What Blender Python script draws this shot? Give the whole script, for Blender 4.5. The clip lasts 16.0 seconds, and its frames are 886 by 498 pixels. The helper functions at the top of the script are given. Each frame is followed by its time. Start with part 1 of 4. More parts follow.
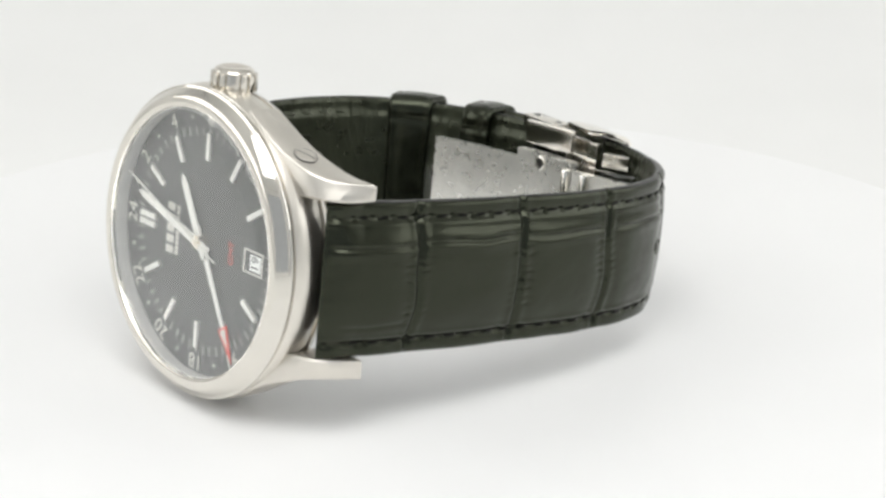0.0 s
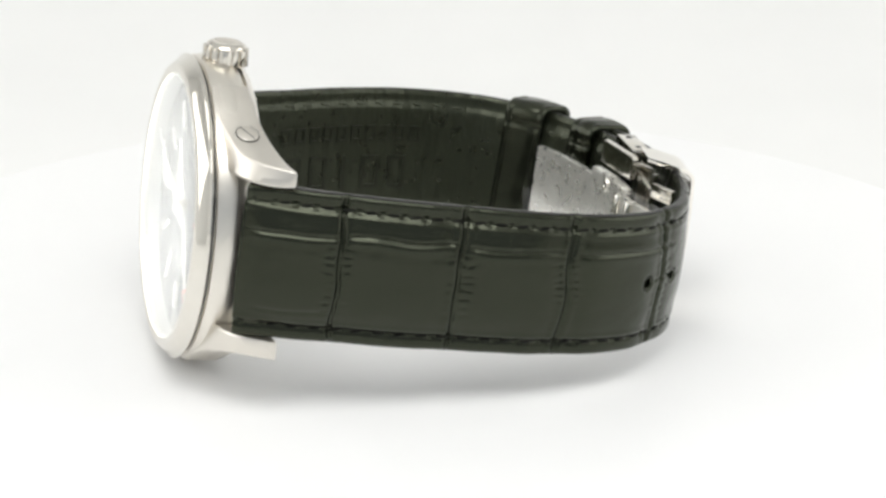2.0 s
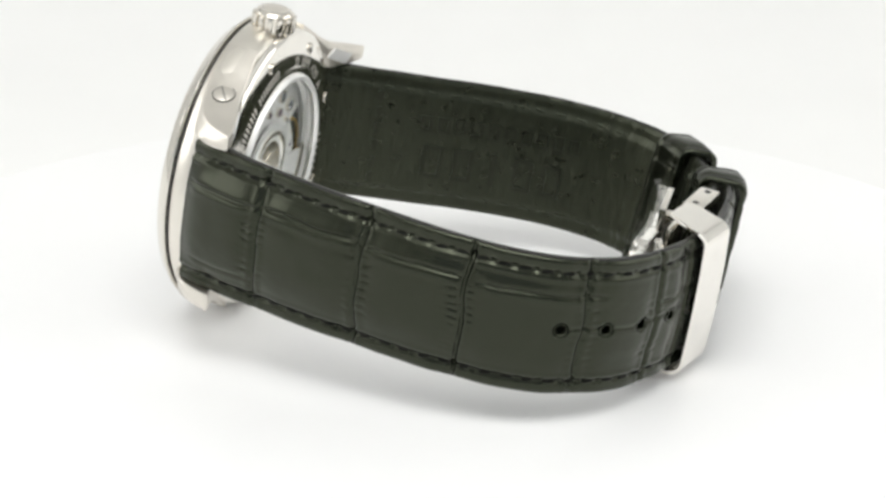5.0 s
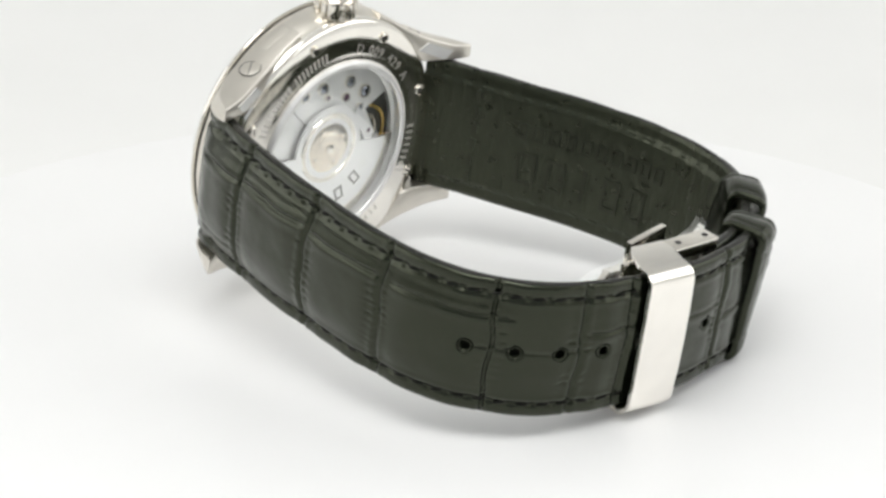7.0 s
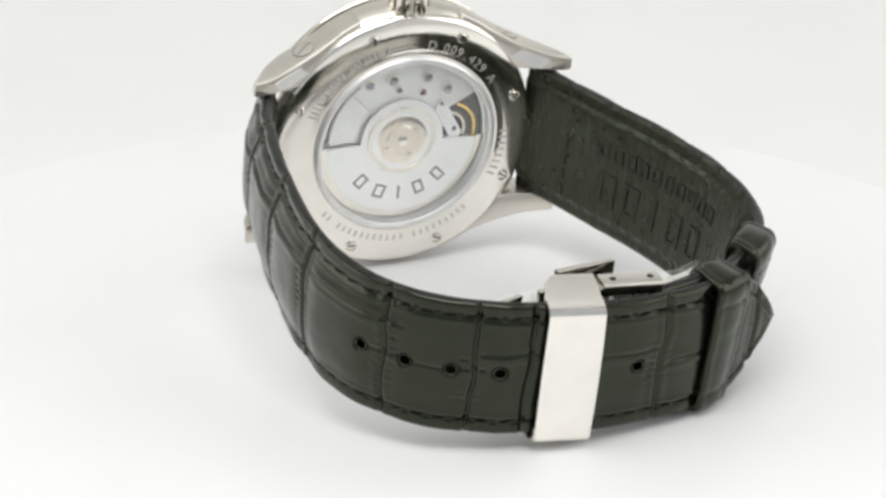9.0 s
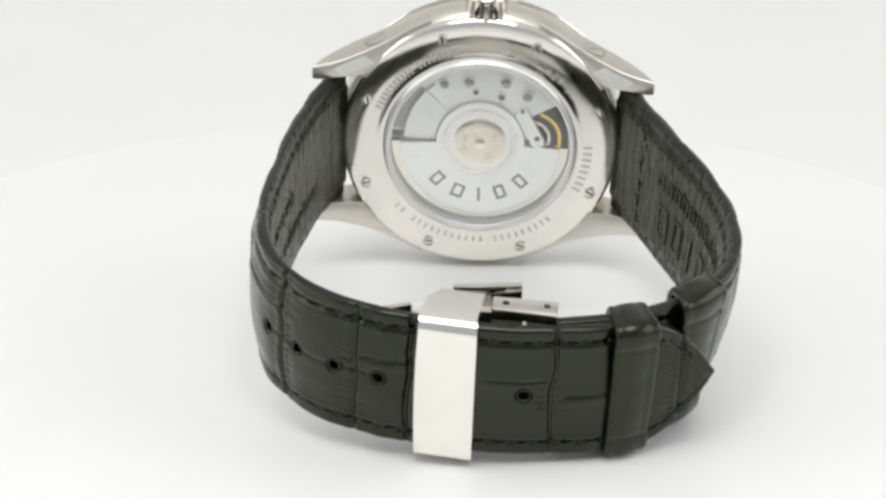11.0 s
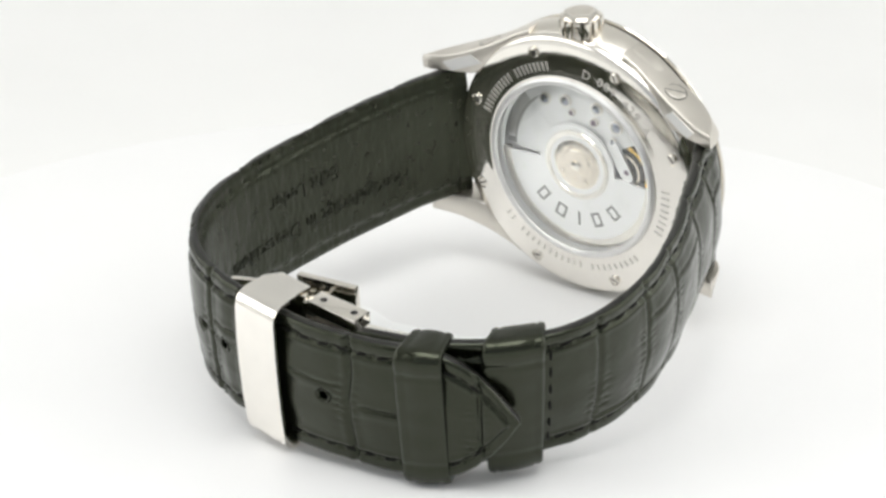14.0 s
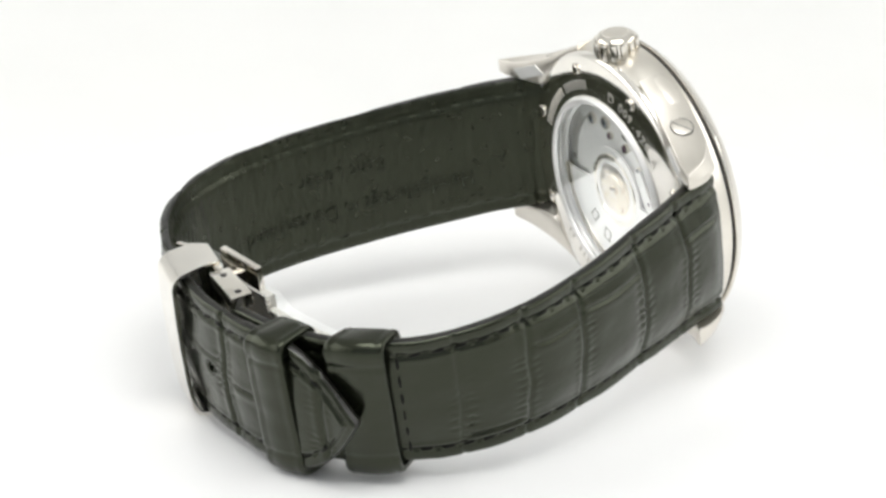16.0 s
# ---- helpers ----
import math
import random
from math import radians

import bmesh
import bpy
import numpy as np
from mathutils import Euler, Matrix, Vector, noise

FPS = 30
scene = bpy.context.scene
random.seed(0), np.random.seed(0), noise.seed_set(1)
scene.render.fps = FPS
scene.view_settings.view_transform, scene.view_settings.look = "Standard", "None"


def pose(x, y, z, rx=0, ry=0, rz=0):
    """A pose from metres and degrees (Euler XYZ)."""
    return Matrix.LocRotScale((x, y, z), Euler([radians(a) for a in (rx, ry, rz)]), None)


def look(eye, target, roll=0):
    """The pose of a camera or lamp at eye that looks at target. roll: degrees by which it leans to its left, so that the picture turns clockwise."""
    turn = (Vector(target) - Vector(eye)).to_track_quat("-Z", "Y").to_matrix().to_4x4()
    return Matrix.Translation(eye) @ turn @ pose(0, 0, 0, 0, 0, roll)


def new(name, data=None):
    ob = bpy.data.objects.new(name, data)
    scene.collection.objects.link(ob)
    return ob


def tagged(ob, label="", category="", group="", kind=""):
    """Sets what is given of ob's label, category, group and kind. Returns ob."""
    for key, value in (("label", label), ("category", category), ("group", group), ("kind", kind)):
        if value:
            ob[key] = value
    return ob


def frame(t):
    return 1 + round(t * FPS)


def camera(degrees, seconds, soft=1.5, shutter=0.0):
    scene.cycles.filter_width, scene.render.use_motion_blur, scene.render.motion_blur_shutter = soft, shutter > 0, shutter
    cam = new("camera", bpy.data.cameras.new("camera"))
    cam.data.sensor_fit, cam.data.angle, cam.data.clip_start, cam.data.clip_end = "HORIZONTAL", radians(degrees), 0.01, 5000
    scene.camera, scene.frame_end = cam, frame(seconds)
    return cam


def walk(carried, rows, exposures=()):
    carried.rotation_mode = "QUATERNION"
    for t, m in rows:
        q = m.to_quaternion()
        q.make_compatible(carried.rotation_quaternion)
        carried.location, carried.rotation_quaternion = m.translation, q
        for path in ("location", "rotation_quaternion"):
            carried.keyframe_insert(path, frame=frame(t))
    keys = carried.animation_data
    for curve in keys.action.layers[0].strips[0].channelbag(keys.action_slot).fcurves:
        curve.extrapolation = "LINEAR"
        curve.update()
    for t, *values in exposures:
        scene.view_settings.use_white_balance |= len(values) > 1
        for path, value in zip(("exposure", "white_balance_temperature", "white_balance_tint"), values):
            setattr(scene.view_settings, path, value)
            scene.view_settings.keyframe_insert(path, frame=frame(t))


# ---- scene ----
# ---- camera: stands still on a tripod before the turntable ----
cam = camera(19.304, 16.0, soft=2.9)
EYE = pose(0.00249, -0.31711, 0.14311, 67.821, 0, 0) @ pose(0, 0, 0, 0, 0, 0.08)
walk(cam, [(0.0, EYE), (16.0, EYE)], exposures=[(0.0, -0.55), (2.0, -0.43), (3.5, -0.36), (5.0, -0.41), (7.0, -0.51), (9.0, -0.54), (12.5, -0.53), (14.5, -0.38), (16.0, -0.32)])

# ---- light: a white photo tent with a soft box above and one at either side ----
world = bpy.data.worlds.new("room")
world.use_nodes = True
world.node_tree.nodes["Background"].inputs[0].default_value = (0.9, 0.95, 1.0, 1)
world.node_tree.nodes["Background"].inputs[1].default_value = 0.7
scene.world = world


def soft_box(name, place, target, size, watts, tint=(1.0, 0.996, 0.982)):
    lamp = bpy.data.lights.new(name, "AREA")
    lamp.shape, lamp.size, lamp.size_y, lamp.energy, lamp.color = "RECTANGLE", size[0], size[1], watts, tint
    ob = new(name, lamp)
    ob.matrix_world = look(place, target)
    return ob


soft_box("soft_box_top", (0.0, -0.24, 0.57), (0, -0.06, 0), (0.42, 0.30), 2.5)
soft_box("soft_box_side", (-0.52, 0.0, 0.24), (0, 0, 0.06), (0.60, 0.42), 1.8)
soft_box("soft_box_side", (0.52, 0.0, 0.24), (0, 0, 0.06), (0.60, 0.42), 1.8)

# ---- materials ----


class Nodes:
    """A node material in the making."""

    def __init__(self, name, base, rough, metal=0.0):
        self.m = bpy.data.materials.new(name)
        self.m.use_nodes = True
        self.t = self.m.node_tree
        self.b = self.t.nodes["Principled BSDF"]
        self.b.inputs["Base Color"].default_value = (*base, 1)
        self.b.inputs["Roughness"].default_value = rough
        self.b.inputs["Metallic"].default_value = metal
        self.base, self.co = base, None

    def node(self, kind, **sets):
        n = self.t.nodes.new(kind)
        for k, v in sets.items():
            n.inputs[k].default_value = v
        return n

    def link(self, a, b):
        self.t.links.new(a, b)

    def coords(self, scale=(1, 1, 1)):
        c = self.node("ShaderNodeTexCoord")
        m = self.node("ShaderNodeMapping")
        m.inputs["Scale"].default_value = scale
        self.link(c.outputs["Object"], m.inputs[0])
        return m.outputs[0]

    def noise(self, scale, detail=4.0, stretch=(1, 1, 1)):
        n = self.node("ShaderNodeTexNoise", Scale=scale, Detail=detail)
        self.link(self.coords(stretch), n.inputs["Vector"])
        return n.outputs["Fac"]

    def ramp(self, fac, low, high, a=0.3, b=0.7):
        r = self.node("ShaderNodeMapRange")
        for i, v in enumerate((a, b, low, high)):
            r.inputs[1 + i].default_value = v
        self.link(fac, r.inputs[0])
        return r.outputs[0]

    def tint(self, fac, dark, light):
        x = self.t.nodes.new("ShaderNodeMix")
        x.data_type = "RGBA"
        x.inputs[6].default_value, x.inputs[7].default_value = (*dark, 1), (*light, 1)
        self.link(fac, x.inputs[0])
        self.link(x.outputs[2], self.b.inputs["Base Color"])

    def bump(self, height, strength, distance, before=None):
        n = self.node("ShaderNodeBump", Strength=strength, Distance=distance)
        self.link(height, n.inputs["Height"])
        if before:
            self.link(before, n.inputs["Normal"])
        self.link(n.outputs[0], self.b.inputs["Normal"])
        return n.outputs[0]


def leather_mat(name, dark, light, rough, grain, depth):
    n = Nodes(name, dark, rough)
    n.tint(n.ramp(n.noise(160, 3), 0, 1), dark, light)
    n.link(n.ramp(n.noise(600, 3), rough - 0.03, rough + 0.05), n.b.inputs["Roughness"])
    first = n.bump(n.noise(grain, 4), 0.15, depth)
    n.bump(n.noise(330, 2), 0.07, depth * 3, first)
    n.b.inputs["Specular IOR Level"].default_value = 0.54
    n.b.inputs["Sheen Weight"].default_value = 0.05
    n.b.inputs["Sheen Roughness"].default_value = 0.3
    n.b.inputs["Sheen Tint"].default_value = (0.95, 1.0, 0.82, 1)
    n.b.inputs["Specular Tint"].default_value = (0.93, 1.0, 0.74, 1)
    return n.m


def steel_mat(name, rough, stretch=None, base=(0.79, 0.755, 0.69)):
    n = Nodes(name, base, rough, 1.0)
    n.tint(n.ramp(n.noise(260, 3), 0, 1), tuple(c * 0.95 for c in base), base)
    if stretch:
        n.link(n.ramp(n.noise(300, 3), rough - 0.01, rough + 0.02), n.b.inputs["Roughness"])
    else:
        n.link(n.ramp(n.noise(500, 4), rough, rough + 0.05), n.b.inputs["Roughness"])
    return n.m


def plain_mat(name, base, rough, metal=0.0, var=0.12, scale=400):
    n = Nodes(name, base, rough, metal)
    n.tint(n.ramp(n.noise(scale, 4), 0, 1), tuple(c * (1 - var) for c in base), base)
    n.link(n.ramp(n.noise(scale * 2, 3), rough * 0.9, min(1, rough * 1.15)), n.b.inputs["Roughness"])
    return n.m


def glass_mat(name, ior, tint=(0.975, 0.98, 0.98)):
    """A thin clear pane: light goes straight through, and its polished face mirrors more at a slant."""
    m = bpy.data.materials.new(name)
    m.use_nodes = True
    t = m.node_tree
    gloss = t.nodes["Principled BSDF"]
    clear, both = t.nodes.new("ShaderNodeBsdfTransparent"), t.nodes.new("ShaderNodeAddShader")
    clear.inputs["Color"].default_value = (*tint, 1)
    gloss.inputs["Base Color"].default_value = (0, 0, 0, 1)
    gloss.inputs["Roughness"].default_value = 0.03
    gloss.inputs["IOR"].default_value = ior
    t.links.new(clear.outputs[0], both.inputs[0])
    t.links.new(gloss.outputs[0], both.inputs[1])
    t.links.new(both.outputs[0], t.nodes["Material Output"].inputs["Surface"])
    return m


LEATHER = leather_mat("black_embossed_leather", (0.0022, 0.0027, 0.0014), (0.0038, 0.0046, 0.0026), 0.21, 1700, 0.00006)
EDGE = plain_mat("black_edge_paint", (0.008, 0.0083, 0.006), 0.3)
LINING = leather_mat("black_lining_leather", (0.0085, 0.0098, 0.0060), (0.0150, 0.0168, 0.0108), 0.29, 3000, 0.00006)
PRESSED = leather_mat("dark_pressed_leather", (0.004, 0.0043, 0.003), (0.006, 0.0065, 0.0045), 0.3, 3000, 0.00004)
THREAD = plain_mat("black_thread", (0.005, 0.005, 0.0038), 0.5, 0, 0.3, 3000)
THREAD.node_tree.nodes["Principled BSDF"].inputs["Specular IOR Level"].default_value = 0.15
POLISHED = steel_mat("polished_steel", 0.10)
SATIN = steel_mat("satin_steel", 0.38, (0.05, 1, 1), (0.74, 0.705, 0.645))
FLANK = steel_mat("case_flank_steel", 0.30)
RIM = steel_mat("bezel_steel", 0.05, None, (0.78, 0.75, 0.69))
BLADE = plain_mat("clasp_blade_steel", (0.86, 0.84, 0.79), 0.28, 0.75)
FILM = glass_mat("clear_protective_film", 1.5)
BACK = steel_mat("caseback_steel", 0.09, None, (0.93, 0.90, 0.845))
# dark joints, slots, holes and pins; also the painted shade of a movement opening
GAP_AND_SHADE = plain_mat("dark_gap_and_opening_shade", (0.02, 0.019, 0.017), 0.5)
DIAL = plain_mat("black_dial_lacquer", (0.011, 0.0108, 0.0105), 0.36, 0, 0.25, 700)
RING = plain_mat("black_hour_ring", (0.015, 0.0145, 0.014), 0.42)
REHAUT = plain_mat("satin_flange", (0.60, 0.59, 0.565), 0.45, 0.35)
SILVER = plain_mat("rhodium_marker", (0.80, 0.785, 0.74), 0.3, 0.55)
PRINT = plain_mat("pale_print", (0.62, 0.60, 0.55), 0.5)
WHITE = plain_mat("date_disc_white", (0.8, 0.8, 0.78), 0.5)
RED = plain_mat("red_lacquer", (0.62, 0.045, 0.025), 0.35)
GLASS = glass_mat("watch_glass", 1.72)
BACKGLASS = glass_mat("plain_watch_glass", 1.77)
PLATE = plain_mat("rhodium_plate", (0.93, 0.925, 0.91), 0.36, 0.5)
ROTOR = plain_mat("rotor_steel", (0.95, 0.945, 0.93), 0.34, 0.6)
PALEGOLD = steel_mat("pale_gold", 0.22, None, (0.78, 0.71, 0.61))
GOLD = steel_mat("gilt_brass", 0.2, None, (0.86, 0.58, 0.16))
RUBY = plain_mat("violet_ruby", (0.13, 0.07, 0.115), 0.1)
BLUED = steel_mat("dark_screw_steel", 0.16, None, (0.33, 0.35, 0.40))
ENGRAVE = plain_mat("engraving", (0.42, 0.41, 0.39), 0.5, 0.6)
TRACK = plain_mat("grey_minute_track", (0.26, 0.25, 0.235), 0.5)
ETCH = steel_mat("etched_steel", 0.45, None, (0.72, 0.70, 0.66))
# rotor lettering; also the painted shade of the narrow movement opening
CUT_AND_SHADE = plain_mat("cut_lettering_and_opening_shade", (0.26, 0.25, 0.24), 0.45, 0.5)
ACRYLIC = plain_mat("white_turntable", (0.90, 0.90, 0.90), 0.42, 0, 0.015, 60)
PAPER = plain_mat("white_paper", (0.88, 0.88, 0.87), 0.8, 0, 0.02, 30)
FABRIC = plain_mat("white_tent_fabric", (0.86, 0.86, 0.85), 0.9, 0, 0.03, 40)

# ---- mesh helpers: lengths in millimetres ----
MM = 0.001


def mesh_of(name, verts, faces, material, smooth=True):
    me = bpy.data.meshes.new(name)
    me.from_pydata([(x * MM, y * MM, z * MM) for x, y, z in verts], [], faces)
    me.materials.append(material)
    if smooth:
        me.polygons.foreach_set("use_smooth", [True] * len(me.polygons))
    me.update()
    return me


def hang(name, me, parent, label=""):
    ob = new(name, me)
    ob.parent = parent
    return tagged(ob, label)


def part(name, bm, material, parent, label="", smooth=True, sharp=35, facing=0):
    """Link a bmesh, in millimetres, as one mesh under a thing or a part."""
    bmesh.ops.recalc_face_normals(bm, faces=bm.faces)
    bm.normal_update()
    if facing and sum(f.normal.z for f in bm.faces) * facing < 0:
        bmesh.ops.reverse_faces(bm, faces=bm.faces)      # an open sheet, turned to its outer side
    bmesh.ops.scale(bm, vec=(MM, MM, MM), verts=bm.verts)
    if smooth:
        for f in bm.faces:
            f.smooth = True
        for e in bm.edges:
            if len(e.link_faces) == 2 and e.calc_face_angle(0) > radians(sharp):
                e.smooth = False
    me = bpy.data.meshes.new(name)
    bm.to_mesh(me)
    bm.free()
    me.materials.append(material)
    return hang(name, me, parent, label)


def lathe(profile, seg=128, start=0.0, end=360.0):
    """Turn a profile of (radius, height) about the watch's axis."""
    bm = bmesh.new()
    full = end - start >= 360
    n = seg if full else seg + 1
    rows = []
    for r, z in profile:
        if r < 1e-6:
            v = bm.verts.new((0, 0, z))
            rows.append([v] * n)
        else:
            rows.append([bm.verts.new((r * math.cos(a), r * math.sin(a), z)) for a in
                         (radians(start + (end - start) * i / seg) for i in range(n))])
    for a, b in zip(rows, rows[1:]):
        for i in range(seg):
            j = (i + 1) % n
            quad = []
            for v in (a[i], a[j], b[j], b[i]):
                if v not in quad:
                    quad.append(v)
            if len(quad) > 2:
                bm.faces.new(quad)
    return bm


def block(x0, x1, y0, y1, z0, z1, bevel=0.0, seg=2):
    bm = bmesh.new()
    bmesh.ops.create_cube(bm, size=1)
    for v in bm.verts:
        v.co = ((x0 + x1) / 2 + v.co.x * (x1 - x0), (y0 + y1) / 2 + v.co.y * (y1 - y0), (z0 + z1) / 2 + v.co.z * (z1 - z0))
    if bevel:
        bmesh.ops.bevel(bm, geom=bm.edges, offset=bevel, segments=seg, affect="EDGES", profile=0.6)
    return bm


def prism(outline, z0, z1, bevel=0.0):
    """An outline in the dial's plane, drawn out along its axis."""
    bm = bmesh.new()
    low = [bm.verts.new((x, y, z0)) for x, y in outline]
    top = [bm.verts.new((x, y, z1)) for x, y in outline]
    bm.faces.new(low[::-1])
    bm.faces.new(top)
    n = len(outline)
    for i in range(n):
        bm.faces.new((low[i], low[(i + 1) % n], top[(i + 1) % n], top[i]))
    if bevel:
        edge = [e for e in bm.edges if all(abs(v.co.z - z1) < 1e-6 for v in e.verts)]
        bmesh.ops.bevel(bm, geom=edge, offset=bevel, segments=2, affect="EDGES", profile=0.5)
    return bm


def moved(bm, m):
    bmesh.ops.transform(bm, matrix=m, verts=bm.verts)
    return bm


def at(x, y, z, turn=0.0):
    return Matrix.Translation((x, y, z)) @ Matrix.Rotation(radians(turn), 4, "Z")


def text_bm(words, size):
    """Letters as a flat bmesh, centred, in millimetres: x along the line, y up the letters."""
    cu = bpy.data.curves.new("letters", "FONT")
    cu.body, cu.size, cu.align_x, cu.align_y, cu.extrude = words, size, "CENTER", "CENTER", 0.012
    cu.resolution_u = 3
    ob = bpy.data.objects.new("letters", cu)
    scene.collection.objects.link(ob)
    me = bpy.data.meshes.new_from_object(ob.evaluated_get(bpy.context.evaluated_depsgraph_get()))
    bpy.data.objects.remove(ob)
    bm = bmesh.new()
    bm.from_mesh(me)
    bpy.data.meshes.remove(me)
    return bm


def outline_shape(width, height, stroke):
    """A plain upright frame, hollow in the middle; solid where it is too narrow for a gap."""
    w, h = width / 2, height / 2
    if width < stroke * 2.6:
        return block(-w, w, -h, h, -0.02, 0.02)
    bm = block(-w, -w + stroke, -h, h, -0.02, 0.02)
    for b in ((w - stroke, w, -h, h), (-w + stroke, w - stroke, -h, -h + stroke), (-w + stroke, w - stroke, h - stroke, h)):
        join(bm, block(*b, -0.02, 0.02))
    return bm


def join(target, source):
    me = bpy.data.meshes.new("joined")
    source.to_mesh(me)
    source.free()
    target.from_mesh(me)
    bpy.data.meshes.remove(me)
    return target


def clock(angle, radius):
    """A place on the dial: degrees clockwise from twelve, seen from the front. Twelve lies at -x, three at +y."""
    a = radians(angle)
    return -radius * math.cos(a), radius * math.sin(a)


# ---- the setting: tent, sweep and turntable ----
def setting():
    def slab(name, x0, x1, y0, y1, z0, z1, material, label):
        bm = block(x0, x1, y0, y1, z0, z1)
        me = bpy.data.meshes.new(name)
        bm.to_mesh(me)
        bm.free()
        me.materials.append(material)
        return tagged(new(name, me), label, "", "", "structure")

    slab("wall_west", -0.56, -0.55, -0.6, 0.62, -0.06, 0.62, FABRIC, "white fabric side of the photo tent")
    slab("wall_east", 0.55, 0.56, -0.6, 0.62, -0.06, 0.62, FABRIC, "white fabric side of the photo tent")
    slab("wall_north", -0.55, 0.55, 0.61, 0.62, -0.06, 0.62, FABRIC, "white fabric back of the photo tent")
    for nm, x0, x1, z0, z1 in (("wall_south", -0.55, -0.44, -0.03, 0.62), ("wall_south", 0.44, 0.55, -0.03, 0.62), ("wall_south", -0.44, 0.44, 0.55, 0.62),
                               ("wall_south", -0.44, 0.44, -0.03, 0.0)):
        slab(nm, x0, x1, -0.61, -0.60, z0, z1, FABRIC, "white fabric front of the photo tent with its opening")
    slab("ceiling", -0.55, 0.55, -0.6, 0.61, 0.62, 0.63, FABRIC, "white fabric top of the photo tent")
    # paper sweep: flat, then curving up to the back
    prof = [(-0.6, -0.030)] + [(0.20 + 0.38 * math.sin(a), -0.030 + 0.38 * (1 - math.cos(a))) for a in
                               (radians(4 * i) for i in range(23))]
    verts, faces = [], []
    for y, z in prof:
        verts += [(-0.549, y, z), (0.549, y, z), (-0.549, y, z - 0.002), (0.549, y, z - 0.002)]
    for i in range(len(prof) - 1):
        a, b = 4 * i, 4 * i + 4
        faces += [(a, a + 1, b + 1, b), (a + 2, b + 2, b + 3, a + 3)]
    me = bpy.data.meshes.new("backdrop")
    me.from_pydata(verts, [], faces)
    me.polygons.foreach_set("use_smooth", [True] * len(me.polygons))
    me.materials.append(PAPER)
    tagged(new("backdrop", me), "white seamless paper sweep behind the turntable", "", "", "structure")


def build_turntable():
    root = tagged(new("turntable"), "round glossy white turntable disc under the watch", "turntable")
    part("disc", lathe([(0, 0), (91.0, 0), (92.4, -0.4), (93.0, -1.4), (93.0, -5.0), (92.4, -6.0), (0, -6.0)], 256), ACRYLIC, root)
    part("base", lathe([(0, -6.0), (60, -6.0), (60, -29.9), (0, -29.9)], 96), ACRYLIC, root)
    return root


